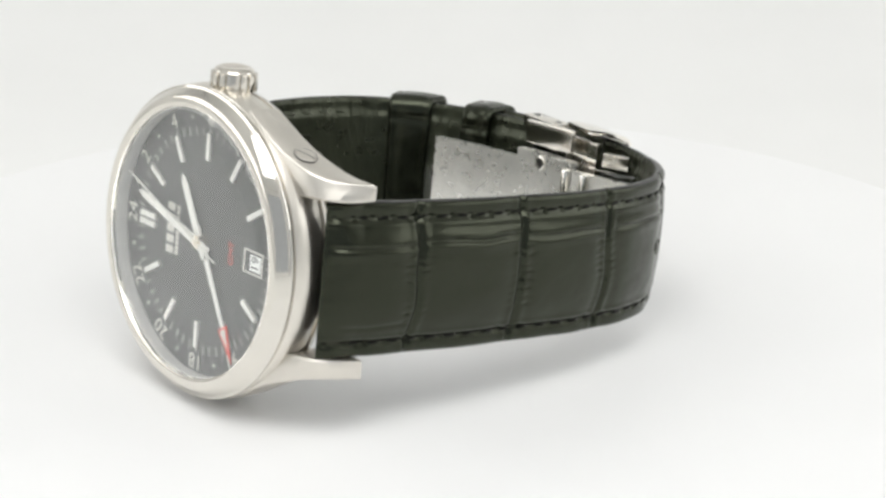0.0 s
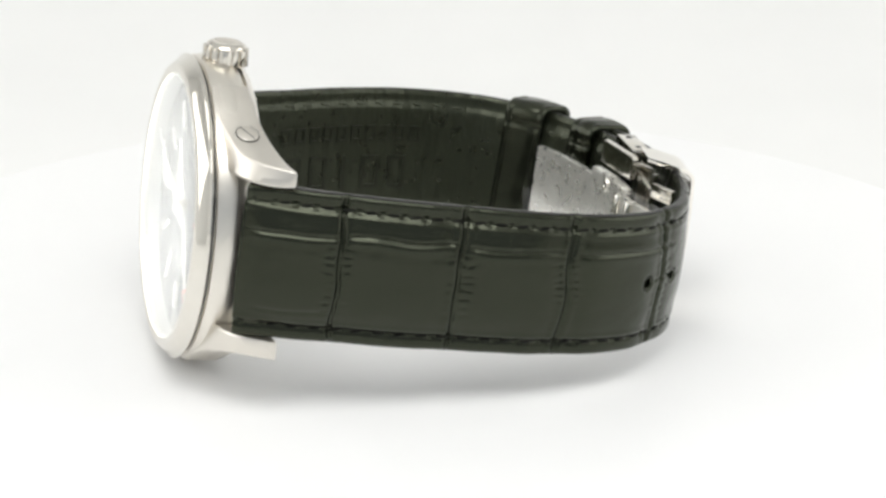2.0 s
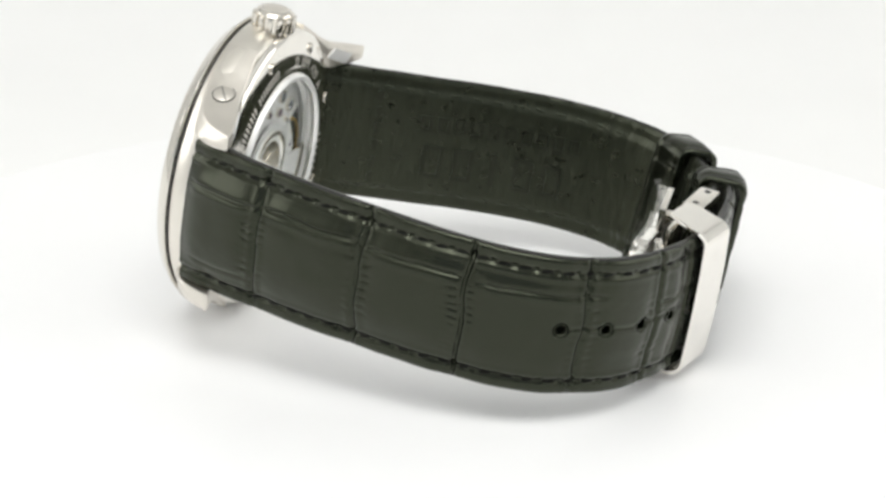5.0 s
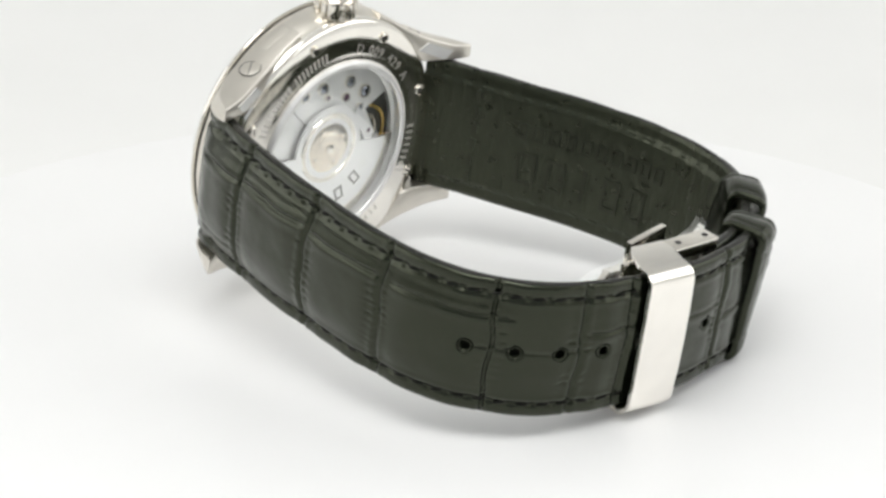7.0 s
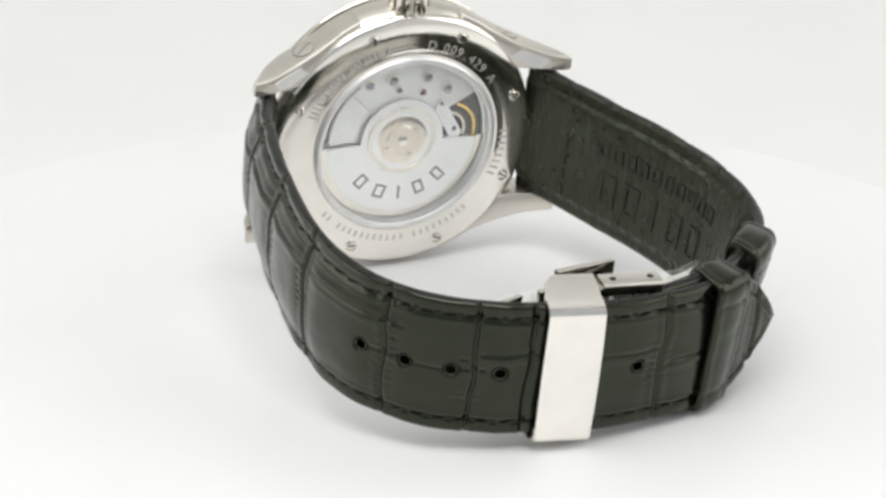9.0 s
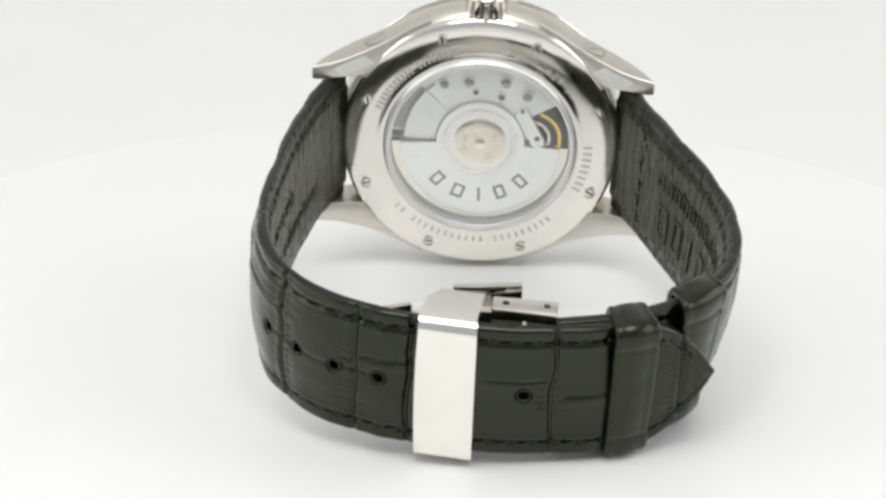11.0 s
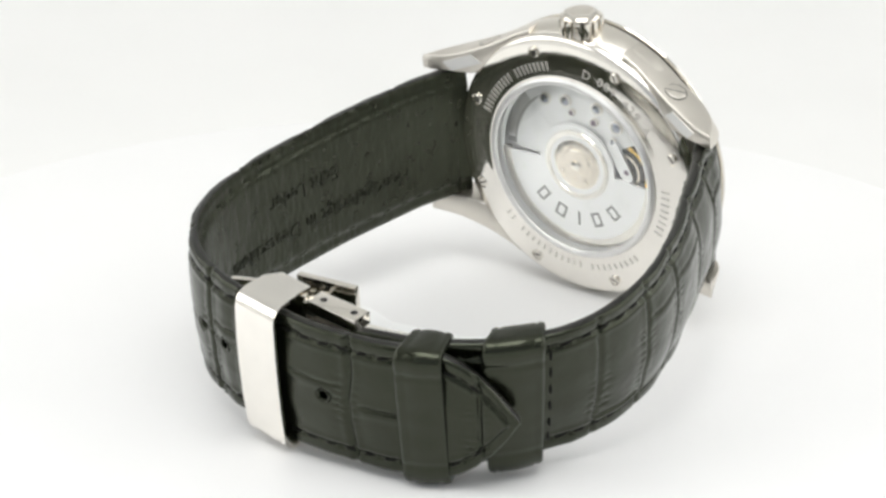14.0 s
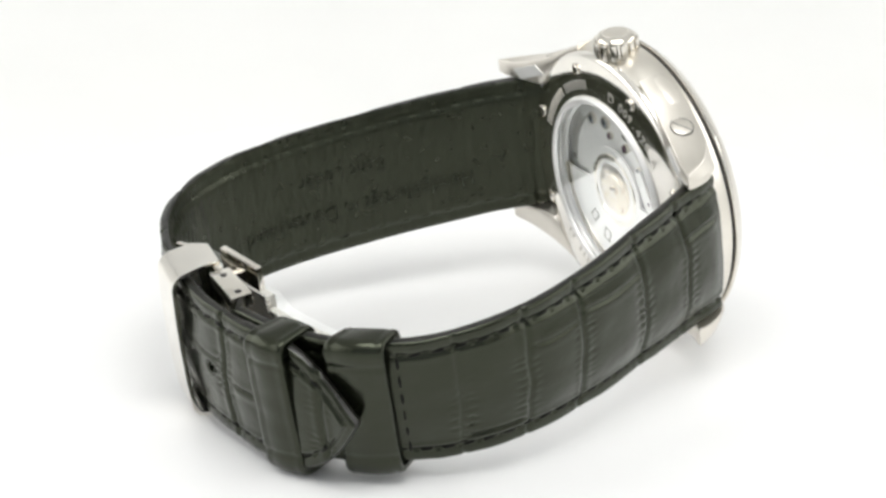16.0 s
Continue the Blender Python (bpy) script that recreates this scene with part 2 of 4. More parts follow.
# ---- the watch: x to six o'clock, y to the crown, z out of the dial; zero at the middle of the case back ----
def build_case(root):
    case = part("case", lathe([(17.4, 1.2), (18.7, 1.2), (19.2, 1.7), (19.7, 2.6), (19.95, 3.5), (19.98, 4.5), (19.85, 5.6), (19.6, 6.25),
                               (19.3, 6.45), (19.3, 6.75), (17.6, 6.75), (17.4, 1.2)], 160), FLANK, root, "polished steel case middle")
    # lugs: a loft of rounded sections from the case's flank to the tip
    # per station: x, inner y, outer y, low z, high z at the outer and at the inner edge; the top face bends down to the tip
    stations = [(7.5, 17.1, 18.5, 1.5, 6.0, 6.0), (10, 15.75, 17.2, 1.3, 6.0, 6.05), (12, 14.25, 15.95, 0.95, 5.9, 6.0), (14, 12.3, 14.85, 0.5, 5.5, 5.75), (16, 10.2, 13.95, 0.0, 5.0, 5.35),
                (18, 10.1, 13.2, -0.6, 4.4, 4.85), (19, 10.1, 12.85, -0.9, 3.8, 4.5), (20, 10.1, 12.6, -1.2, 3.05, 4.05), (21, 10.1, 12.42, -1.5, 2.0, 3.35), (22, 10.1, 12.32, -1.8, 0.6, 2.2),
                (22.6, 10.1, 12.26, -1.95, -0.55, 1.1), (23.05, 10.15, 12.2, -2.0, -1.4, -0.2), (23.3, 10.3, 12.1, -2.05, -1.8, -1.5)]
    for sx in (1, -1):
        for sy in (1, -1):
            bm = bmesh.new()
            rings = []
            for x in (*(7.5 + 0.6 * k for k in range(23)), 21.0, 21.4, 21.8, 22.1, 22.4, 22.65, 22.85, 23.05, 23.2, 23.3):
                yi, yo, lo, hi, top = (float(np.interp(x, [q[0] for q in stations], [q[c] for q in stations])) for c in (1, 2, 3, 4, 5))
                if sy < 0:
                    yi -= 0.4 * min(1, max(0, (x - 15) / 3))
                c = min(0.24, (hi - lo) * 0.4)
                ring = [(yi, lo + c), (yi + 0.3, lo), (yo - c, lo), (yo - c * 0.3, lo + c * 0.35), (yo, lo + c), (yo + 0.03, (lo + hi) / 2),
                        (yo, hi - 1.2 * c), (yo - c * 0.5, hi - 0.35 * c), (yo - 1.3 * c, hi + 0.02), ((yo + yi) / 2, (hi + top) / 2 + 0.08), (yi + 0.3, top), (yi, top - c)]
                rings.append([bm.verts.new((sx * x, sy * y, z)) for y, z in ring])
            for a, b in zip(rings, rings[1:]):
                for i in range(len(a)):
                    j = (i + 1) % len(a)
                    bm.faces.new((a[i], a[j], b[j], b[i]))
            bm.faces.new(rings[0])
            bm.faces.new(rings[-1])
            lug = part("lug", bm, SATIN, case, "satin steel lug bent down to its tip", True, 46)
            if sy > 0:
                # slotted screw set into the flank
                m = Matrix.Translation((sx * 15.1, 14.42, 2.7)) @ Vector((sx * 0.38, 0.925, -0.01)).to_track_quat("Z", "Y").to_matrix().to_4x4()
                scr = lathe([(0, 0.16), (1.2, 0.16), (1.38, 0.08), (1.45, -0.1), (1.45, -0.9), (0, -0.9)], 40)
                scr = part("lug_screw", moved(scr, m), SATIN, lug, "slotted steel screw")
                seat = lathe([(1.45, 0.02), (1.53, 0.04), (1.53, -0.8), (1.45, -0.8)], 40)
                part("screw_seat", moved(seat, m), GAP_AND_SHADE, lug)
                part("screw_slot", moved(block(-1.3, 1.3, -0.06, 0.06, 0.0, 0.165), m @ Matrix.Rotation(radians(35), 4, "Z")), GAP_AND_SHADE, lug)
        # flat polished land on the back of the crown-side lug
        land = [(14.9, 12.0), (16.4, 13.1), (20.4, 11.6), (19.2, 10.3)]
        bm = bmesh.new()
        low, high = [[bm.verts.new((sx * x, y, -0.12 - 0.3 * (x - 16) - d)) for x, y in land] for d in (0.05, -0.6)]
        bm.faces.new(low)
        bm.faces.new(high)
        for i in range(4):
            bm.faces.new((low[i], low[(i + 1) % 4], high[(i + 1) % 4], high[i]))
        part("lug_land", bm, PLATE, case, "pale flat land on the back of the lug", False)
        # strap bar
        bar = lathe([(0, -10.2), (0.55, -10.2), (0.55, 10.2), (0, 10.2)], 24)
        part("strap_bar", moved(bar, Matrix.Translation((sx * 20.3, 0, 0.9)) @ Matrix.Rotation(radians(90), 4, "X")), POLISHED, case)
    part("gasket", lathe([(19.0, 6.4), (19.36, 6.5), (19.36, 6.72), (19.0, 6.8)], 128), GAP_AND_SHADE, case, "dark joint under the bezel")
    # crown
    def crown_turn(bm):
        return moved(bm, Matrix.Translation((0, 18.9, 3.1)) @ Matrix.Rotation(radians(-90), 4, "X"))
    crown = part("crown", crown_turn(lathe([(0, 3.4), (1.9, 3.4), (2.35, 3.2), (2.6, 2.85), (2.6, 0.55), (2.3, 0.3), (0, 0.3)], 64)), POLISHED, root,
                 "fluted polished steel crown")
    for i in range(14):
        a = 360 / 14 * i
        tooth = block(-0.36, 0.36, 2.5, 2.98, 0.5, 2.7, 0.16)
        part("flute", crown_turn(moved(tooth, at(0, 0, 0, a))), POLISHED, crown)
    part("crown_tube", crown_turn(lathe([(0, 0.4), (1.7, 0.4), (1.9, -0.6), (2.1, -1.0), (0, -1.0)], 48)), POLISHED, crown)
    part("crown_cap", crown_turn(lathe([(0, 3.62), (1.2, 3.58), (1.7, 3.45), (1.75, 3.35), (0, 3.35)], 48)), SATIN, crown)


def build_front(root):
    part("bezel", lathe([(17.3, 6.78), (19.5, 6.78), (19.72, 6.84), (19.8, 6.95), (19.8, 7.1), (19.72, 7.2), (19.6, 7.26), (19.45, 7.34), (19.38, 7.44), (18.6, 8.42), (18.5, 8.5), (18.3, 8.6),
                         (18.0, 8.68), (17.6, 8.7), (17.3, 8.66), (17.14, 8.58), (17.08, 8.45), (17.05, 7.9), (17.4, 6.78), (17.3, 6.78)], 192), RIM, root, "polished steel bezel", True, 20)
    dial = part("dial", lathe([(0, 6.05), (13.6, 6.05), (13.6, 5.4), (0, 5.4)], 128), DIAL, root, "black lacquered dial")
    part("hour_ring", lathe([(13.6, 6.08), (17.2, 6.12), (17.2, 5.4), (13.6, 5.4)], 160), RING, dial, "black twenty-four hour ring")
    part("flange", lathe([(17.15, 6.0), (17.0, 8.0), (17.25, 8.0), (17.35, 5.6), (17.15, 5.6)], 160), REHAUT, dial, "grey satin inner flange")
    # applied markers
    bar = [(-1.72, -0.37), (1.72, -0.37), (1.72, 0.37), (-1.72, 0.37)]
    for hour in range(12):
        spread = (-0.52, 0.52) if hour == 0 else (0,)
        if hour == 6:
            continue
        for off in spread:
            x, y = clock(hour * 30, 12.2)
            bm = prism(bar if hour else [(px, py * 1.05) for px, py in bar], 6.05, 6.42, 0.1)
            m = at(x, y, 0, -hour * 30) @ Matrix.Translation((0, off * 1.05, 0))
            part("hour_marker", moved(bm, m), SILVER, dial)
    # minute track
    tick = mesh_of("minute_tick", [(-0.6, -0.2, 0), (0.6, -0.2, 0), (0.6, 0.2, 0), (-0.6, 0.2, 0), (-0.6, -0.2, 0.03), (0.6, -0.2, 0.03),
                                   (0.6, 0.2, 0.03), (-0.6, 0.2, 0.03)], [(4, 5, 6, 7), (0, 1, 5, 4), (1, 2, 6, 5), (2, 3, 7, 6), (3, 0, 4, 7)], TRACK, False)
    for i in range(60):
        ob = hang("minute_tick", tick, dial)
        x, y = clock(i * 6, 13.95)
        ob.matrix_local = Matrix.Translation((x * MM, y * MM, 6.082 * MM)) @ Matrix.Rotation(radians(-i * 6), 4, "Z")
    # 24-hour numerals, upright to the middle on the upper half, and dots between
    for h in range(2, 26, 2):
        ang = h * 15 % 360
        x, y = clock(ang, 15.7)
        lower = 90 < ang < 270
        bm = text_bm(str(h), 2.85)
        # letters' x runs clockwise, their top away from the middle
        m = at(x, y, 6.135, 90 - ang) if not lower else at(x, y, 6.135, 270 - ang)
        part("numeral", moved(bm, m), PRINT, dial, "", False)
        x, y = clock(ang + 15, 15.7)
        part("dot", moved(lathe([(0, 6.15), (0.22, 6.15), (0.22, 6.06)], 12), at(x, y, 0)), PRINT, dial)
    # maker's name as plain bars, under the twelve marker
    def bars(x, width, height, count, fill, material, name):
        step = width / count
        for i in range(count):
            y = -width / 2 + step * (i + 0.5)
            bm = outline_shape(step * fill, height, height * 0.27)
            part(name, moved(bm, at(x, y, 6.06, 90)), material, dial)
    bars(-7.3, 7.0, 1.6, 5, 0.74, PRINT, "name_bar")
    bars(-5.75, 6.6, 0.72, 10, 0.74, PRINT, "small_name_bar")
    part("red_lettering", moved(text_bm("GMT", 1.45), at(6.0, 0, 6.07, 90)), RED, dial, "red printed letters", False)
    # date window
    frame_bm = block(8.65, 8.9, -1.5, 1.55, 6.0, 6.12)
    for b in ((12.4, 12.65, -1.5, 1.55), (8.9, 12.4, -1.5, -1.28), (8.9, 12.4, 1.33, 1.55)):
        join(frame_bm, block(*b, 6.0, 6.12))
    date = part("date_frame", frame_bm, PRINT, dial, "pale printed date frame")
    part("date_disc", block(9.95, 12.2, -1.05, 1.0, 6.0, 6.065), WHITE, date, "white date disc")
    part("date_number", moved(text_bm("19", 2.0), at(11.1, -0.05, 6.08, 90)), DIAL, date, "black date number", False)
    # pointers
    def hand(name, angle, length, tail, width, z, thick, material, label, tip=0.3):
        outline = [(tail, -width * 0.4), (tail, width * 0.4), (0, width / 2), (-length + tip * 3, width / 2 * 0.8), (-length, 0.05), (-length, -0.05),
                   (-length + tip * 3, -width / 2 * 0.8), (0, -width / 2)]
        return part(name, moved(prism(outline, z, z + thick, min(0.12, thick * 0.4)), at(0, 0, 0, -angle)), material, root, label)
    hand("hour_hand", 59.5, 9.0, 2.2, 1.25, 6.6, 0.22, SILVER, "faceted silver hour hand")
    hand("minute_hand", 15.0, 13.8, 2.6, 1.2, 6.95, 0.22, SILVER, "faceted silver minute hand")
    gmt = hand("gmt_hand", 239.6, 11.4, 2.0, 0.95, 6.3, 0.16, SILVER, "slim silver second time zone hand", 0.1)
    # open red arrow head, with a pale middle
    tri = [(-11.2, -1.0), (-15.9, 0.0), (-11.2, 1.0)]
    part("arrow_head", moved(prism(tri, 6.31, 6.47), at(0, 0, 0, -239.6)), RED, gmt, "red arrow head")
    part("arrow_filling", moved(prism([(-11.5, -0.62), (-13.9, 0.0), (-11.5, 0.62)], 6.45, 6.5), at(0, 0, 0, -239.6)), PRINT, gmt, "pale filling of the arrow")
    hand("seconds_hand", 20.0, 16.6, 4.6, 0.26, 7.3, 0.1, SILVER, "thin silver seconds hand", 0.1)
    part("hand_hub", lathe([(0, 7.6), (0.45, 7.58), (0.6, 7.45), (0.6, 7.25), (0.85, 7.2), (0.85, 6.9), (0.9, 6.0), (0, 6.0)], 32), PALEGOLD, root, "small polished hub")
    glass = part("crystal", lathe([(0, 9.0), (8, 8.96), (14, 8.85), (16.85, 8.72), (17.04, 8.6), (17.04, 8.1), (0, 8.1)], 128), GLASS, root,
                 "clear slightly domed watch glass", True, 45, 1)
    glass.visible_shadow = False


def build_back(root):
    back = part("caseback", lathe([(13.35, 0.3), (13.35, -0.1), (13.5, -0.22), (14.0, -0.22), (14.4, -0.06), (15.0, -0.04), (16.0, 0.0), (18.6, 0.36), (19.05, 0.6), (19.25, 1.3), (17, 1.4),
                                   (13.35, 1.6)], 192), BACK, root, "polished steel case back with a glass window", True, 50)
    scr_angles = (70, 115, 160, 203, 248, 293, 337, 22)
    for a in scr_angles:
        bm = lathe([(0, -0.10), (0.55, -0.10), (0.68, 0.0), (0.68, 0.3), (0.85, 0.3), (0.9, 0.03)], 24)
        x, y = 17.0 * math.cos(radians(a)), 17.0 * math.sin(radians(a))
        scr = part("screw", moved(bm, at(x, y, 0)), POLISHED, back, "slotted steel screw")
        slot = block(-0.55, 0.55, -0.11, 0.11, -0.108, -0.06)
        part("screw_slot", moved(slot, at(x, y, 0, a * 3.7)), GAP_AND_SHADE, back)
    part("glass_rim", lathe([(12.45, -0.34), (12.5, -0.62), (12.75, -0.78), (13.1, -0.72), (13.4, -0.4), (13.45, 0.1), (12.45, 0.1)], 128), PLATE, back, "pale bevelled rim of the glass")
    glass = part("back_crystal", lathe([(0, -0.60), (11.6, -0.58), (12.3, -0.56), (12.44, -0.5), (12.44, 0.1), (0, 0.1)], 128), BACKGLASS, root,
                 "clear glass window in the case back", True, 40, -1)
    glass.visible_shadow = False
    # engraving round the window: readable reference, the rest as bars
    def ring_text(words, mid, step, radius, size):
        for i, ch in enumerate(words):
            if ch == " ":
                continue
            a = mid - (i - (len(words) - 1) / 2) * step      # read from behind, clockwise there
            x, y = radius * math.cos(radians(a)), radius * math.sin(radians(a))
            bm = text_bm(ch, size)
            bmesh.ops.scale(bm, vec=(-1, 1, 1), verts=bm.verts)
            part("engraved_letter", moved(bm, at(x, y, -0.07, a - 90)), ETCH, back, "", False)
    ring_text("D 009.429 A", 122, -4.3, 15.0, 1.9)
    def ring_bars(start, end, count, radius, height):
        for i in range(count):
            if i % 12 == 9:
                continue
            a = start + (end - start) * i / (count - 1)
            bm = block(-0.17, 0.17, -height / 2, height / 2, -0.085, 0.01)
            part("engraved_bar", moved(bm, at(radius * math.cos(radians(a)), radius * math.sin(radians(a)), 0, a - 90)), ETCH, back)
    ring_bars(76, 18, 22, 15.0, 1.3)
    ring_bars(178, 204, 8, 15.0, 1.3)
    ring_bars(228, 318, 24, 15.0, 0.9)
    # movement behind the glass
    mov = part("movement", lathe([(0, 2.2), (12.9, 2.2), (13.3, 0.5), (13.35, 0.5), (13.35, 2.6), (0, 2.6)], 128), PLATE, root, "silver watch movement")
    part("movement_ring", lathe([(12.35, 1.25), (12.6, 1.05), (13.3, 0.85), (13.34, 1.6), (12.35, 1.6)], 96), PLATE, mov)
    return back, mov


def build_movement(mov):
    # bridges on the upper half
    def arc(r0, r1, a0, a1, z0, z1, bevel=0.1, n=40):
        pts = [(r1 * math.cos(a), r1 * math.sin(a)) for a in (radians(a0 + (a1 - a0) * i / n) for i in range(n + 1))]
        pts += [(r0 * math.cos(a), r0 * math.sin(a)) for a in (radians(a1 + (a0 - a1) * i / n) for i in range(n + 1))]
        bm = prism(pts, -z0, -z1, 0)
        return moved(bm, Matrix.Diagonal((1, 1, -1, 1)))
    part("bridge", arc(5.2, 12.4, 44, 150, 2.2, 1.75), PLATE, mov, "striped rhodium bridge")
    part("bridge", arc(6.2, 10.6, -2, 43, 2.2, 1.8), PLATE, mov)
    part("bridge_step", arc(10.6, 10.9, 2, 52, 2.2, 1.7), ENGRAVE, mov, "dark step beside the bridge")
    part("sunk_plate", arc(10.9, 12.4, 6, 43, 2.2, 2.1), REHAUT, mov)
    # flat dark slabs for openings: the shade within is put into their colour
    part("gear_gap_shade", arc(8.6, 12.4, 0, 4, 2.195, 2.05), CUT_AND_SHADE, mov, "dark slab painted as the shade of a movement opening")
    part("gear_gap_shade", arc(6.6, 12.5, 151, 183, 2.195, 2.1), GAP_AND_SHADE, mov, "dark slab painted as the shade of a movement opening")

    # balance: a gilt rim about its own staff, under a finger-shaped cock
    def ring_arc(cx, cy, r0, r1, a0, a1, z0, z1):
        return moved(arc(r0, r1, a0, a1, z0, z1), at(cx, cy, 0))
    part("balance_wheel", ring_arc(-7.1, 0.7, 3.75, 4.2, 105, 205, 1.9, 1.55), GOLD, mov, "gilt balance wheel rim")
    part("brass_wheel", ring_arc(-7.1, 0.7, 2.3, 2.7, 90, 215, 1.95, 1.75), PALEGOLD, mov)
    cock = [(0.95 * math.cos(a) - (1.9 if math.cos(a) < 0 else -2.6), 0.95 * math.sin(a)) for a in (radians(90 + 15 * k) for k in range(24))]
    part("balance_cock", moved(prism([p for p in cock], 1.25, 1.7), at(-6.7, 2.6, 0, 240)), PLATE, mov, "polished finger bridge")
    for x, y, r, m in ((5.3, 8.6, 0.62, BLUED), (1.9, 9.1, 0.68, BLUED), (-3.2, 9.2, 0.68, BLUED), (-6.3, 7.2, 0.75, BLUED), (0.9, 7.6, 0.4, RUBY), (-2.7, 7.0, 0.5, RUBY), (-5.7, 4.9, 0.42, BLUED), (-7.9, 0.9, 0.5, RUBY)):
        bm = lathe([(0, 1.2), (r * 0.55, 1.2), (r * 0.8, 1.26), (r, 1.45), (r, 1.85)], 24)
        screw = part("bridge_screw" if m is BLUED else "jewel", moved(bm, at(x, y, 0)), m, mov)
        rim = lathe([(r, 1.3), (r * 1.25, 1.3), (r * 1.3, 1.4), (r * 1.3, 1.85)], 24)
        part("seat", moved(rim, at(x, y, 0)), POLISHED, screw)
    # winding rotor: a heavy half disc below the middle, with a hub
    rotor = part("rotor", arc(2.0, 12.2, 183, 357, 1.35, 0.95), ROTOR, mov, "brushed steel winding rotor")
    part("rotor_rim", arc(11.2, 12.3, 181, 359, 1.5, 0.82), POLISHED, rotor)
    part("rotor_arm", arc(2.0, 6.1, -3, 183, 1.35, 0.98), ROTOR, rotor)
    part("rotor_ring", lathe([(5.2, 0.98), (5.1, 0.82), (4.5, 0.82), (4.4, 0.98), (4.4, 1.2), (5.2, 1.2)], 96), POLISHED, rotor)
    part("rotor_hub", lathe([(0, 0.62), (0.5, 0.62), (0.55, 0.74), (2.2, 0.76), (2.3, 0.84), (3.4, 0.86), (3.7, 0.98), (3.7, 1.3)], 96), PALEGOLD, rotor, "pale gilt rotor hub")
    part("hub_screw", lathe([(0, 0.5), (0.55, 0.5), (0.75, 0.62), (0.75, 0.8)], 6), POLISHED, rotor)
    for a in (60, 150, 240, 330):
        part("hub_rivet", moved(lathe([(0, 0.68), (0.35, 0.7), (0.4, 0.8)], 16), at(2.8 * math.cos(radians(a)), 2.8 * math.sin(radians(a)), 0)), PALEGOLD, rotor)
    # maker's name cut into the rotor, as plain shapes
    for i, w in enumerate((1.5, 1.55, 0.4, 1.7, 1.55)):
        a = 269 + (-44, -21, 0, 21, 45)[i]
        part("name_bar", moved(outline_shape(w, 2.1, 0.36), at(8.25 * math.cos(radians(a)), 8.25 * math.sin(radians(a)), 0.945, a - 90)), CUT_AND_SHADE, rotor)


# ---- leather strap ----
def spline(points, step):
    """A smooth curve through points of the (x, z) plane, with an even step; also its outward normals."""
    p = [Vector(q) for q in points]
    p = [2 * p[0] - p[1]] + p + [2 * p[-1] - p[-2]]
    dense = []
    for a, b, c, d in zip(p, p[1:], p[2:], p[3:]):
        for k in range(24):
            t = k / 24
            dense.append(0.5 * (2 * b + (c - a) * t + (2 * a - 5 * b + 4 * c - d) * t * t + (3 * b - a - 3 * c + d) * t ** 3))
    dense.append(p[-2])
    for _ in range(6):
        dense = [dense[0]] + [(a + 2 * b + c) / 4 for a, b, c in zip(dense, dense[1:], dense[2:])] + [dense[-1]]
    length = [0.0]
    for a, b in zip(dense, dense[1:]):
        length.append(length[-1] + (b - a).length)
    n = int(length[-1] / step)
    s = [length[-1] * i / n for i in range(n + 1)]
    xs, zs = np.interp(s, length, [q.x for q in dense]), np.interp(s, length, [q.y for q in dense])
    tx, tz = np.gradient(xs), np.gradient(zs)
    ln = np.hypot(tx, tz)
    return np.array(s), xs, zs, tx / ln, tz / ln


STITCH = 2.75      # pitch of the seam


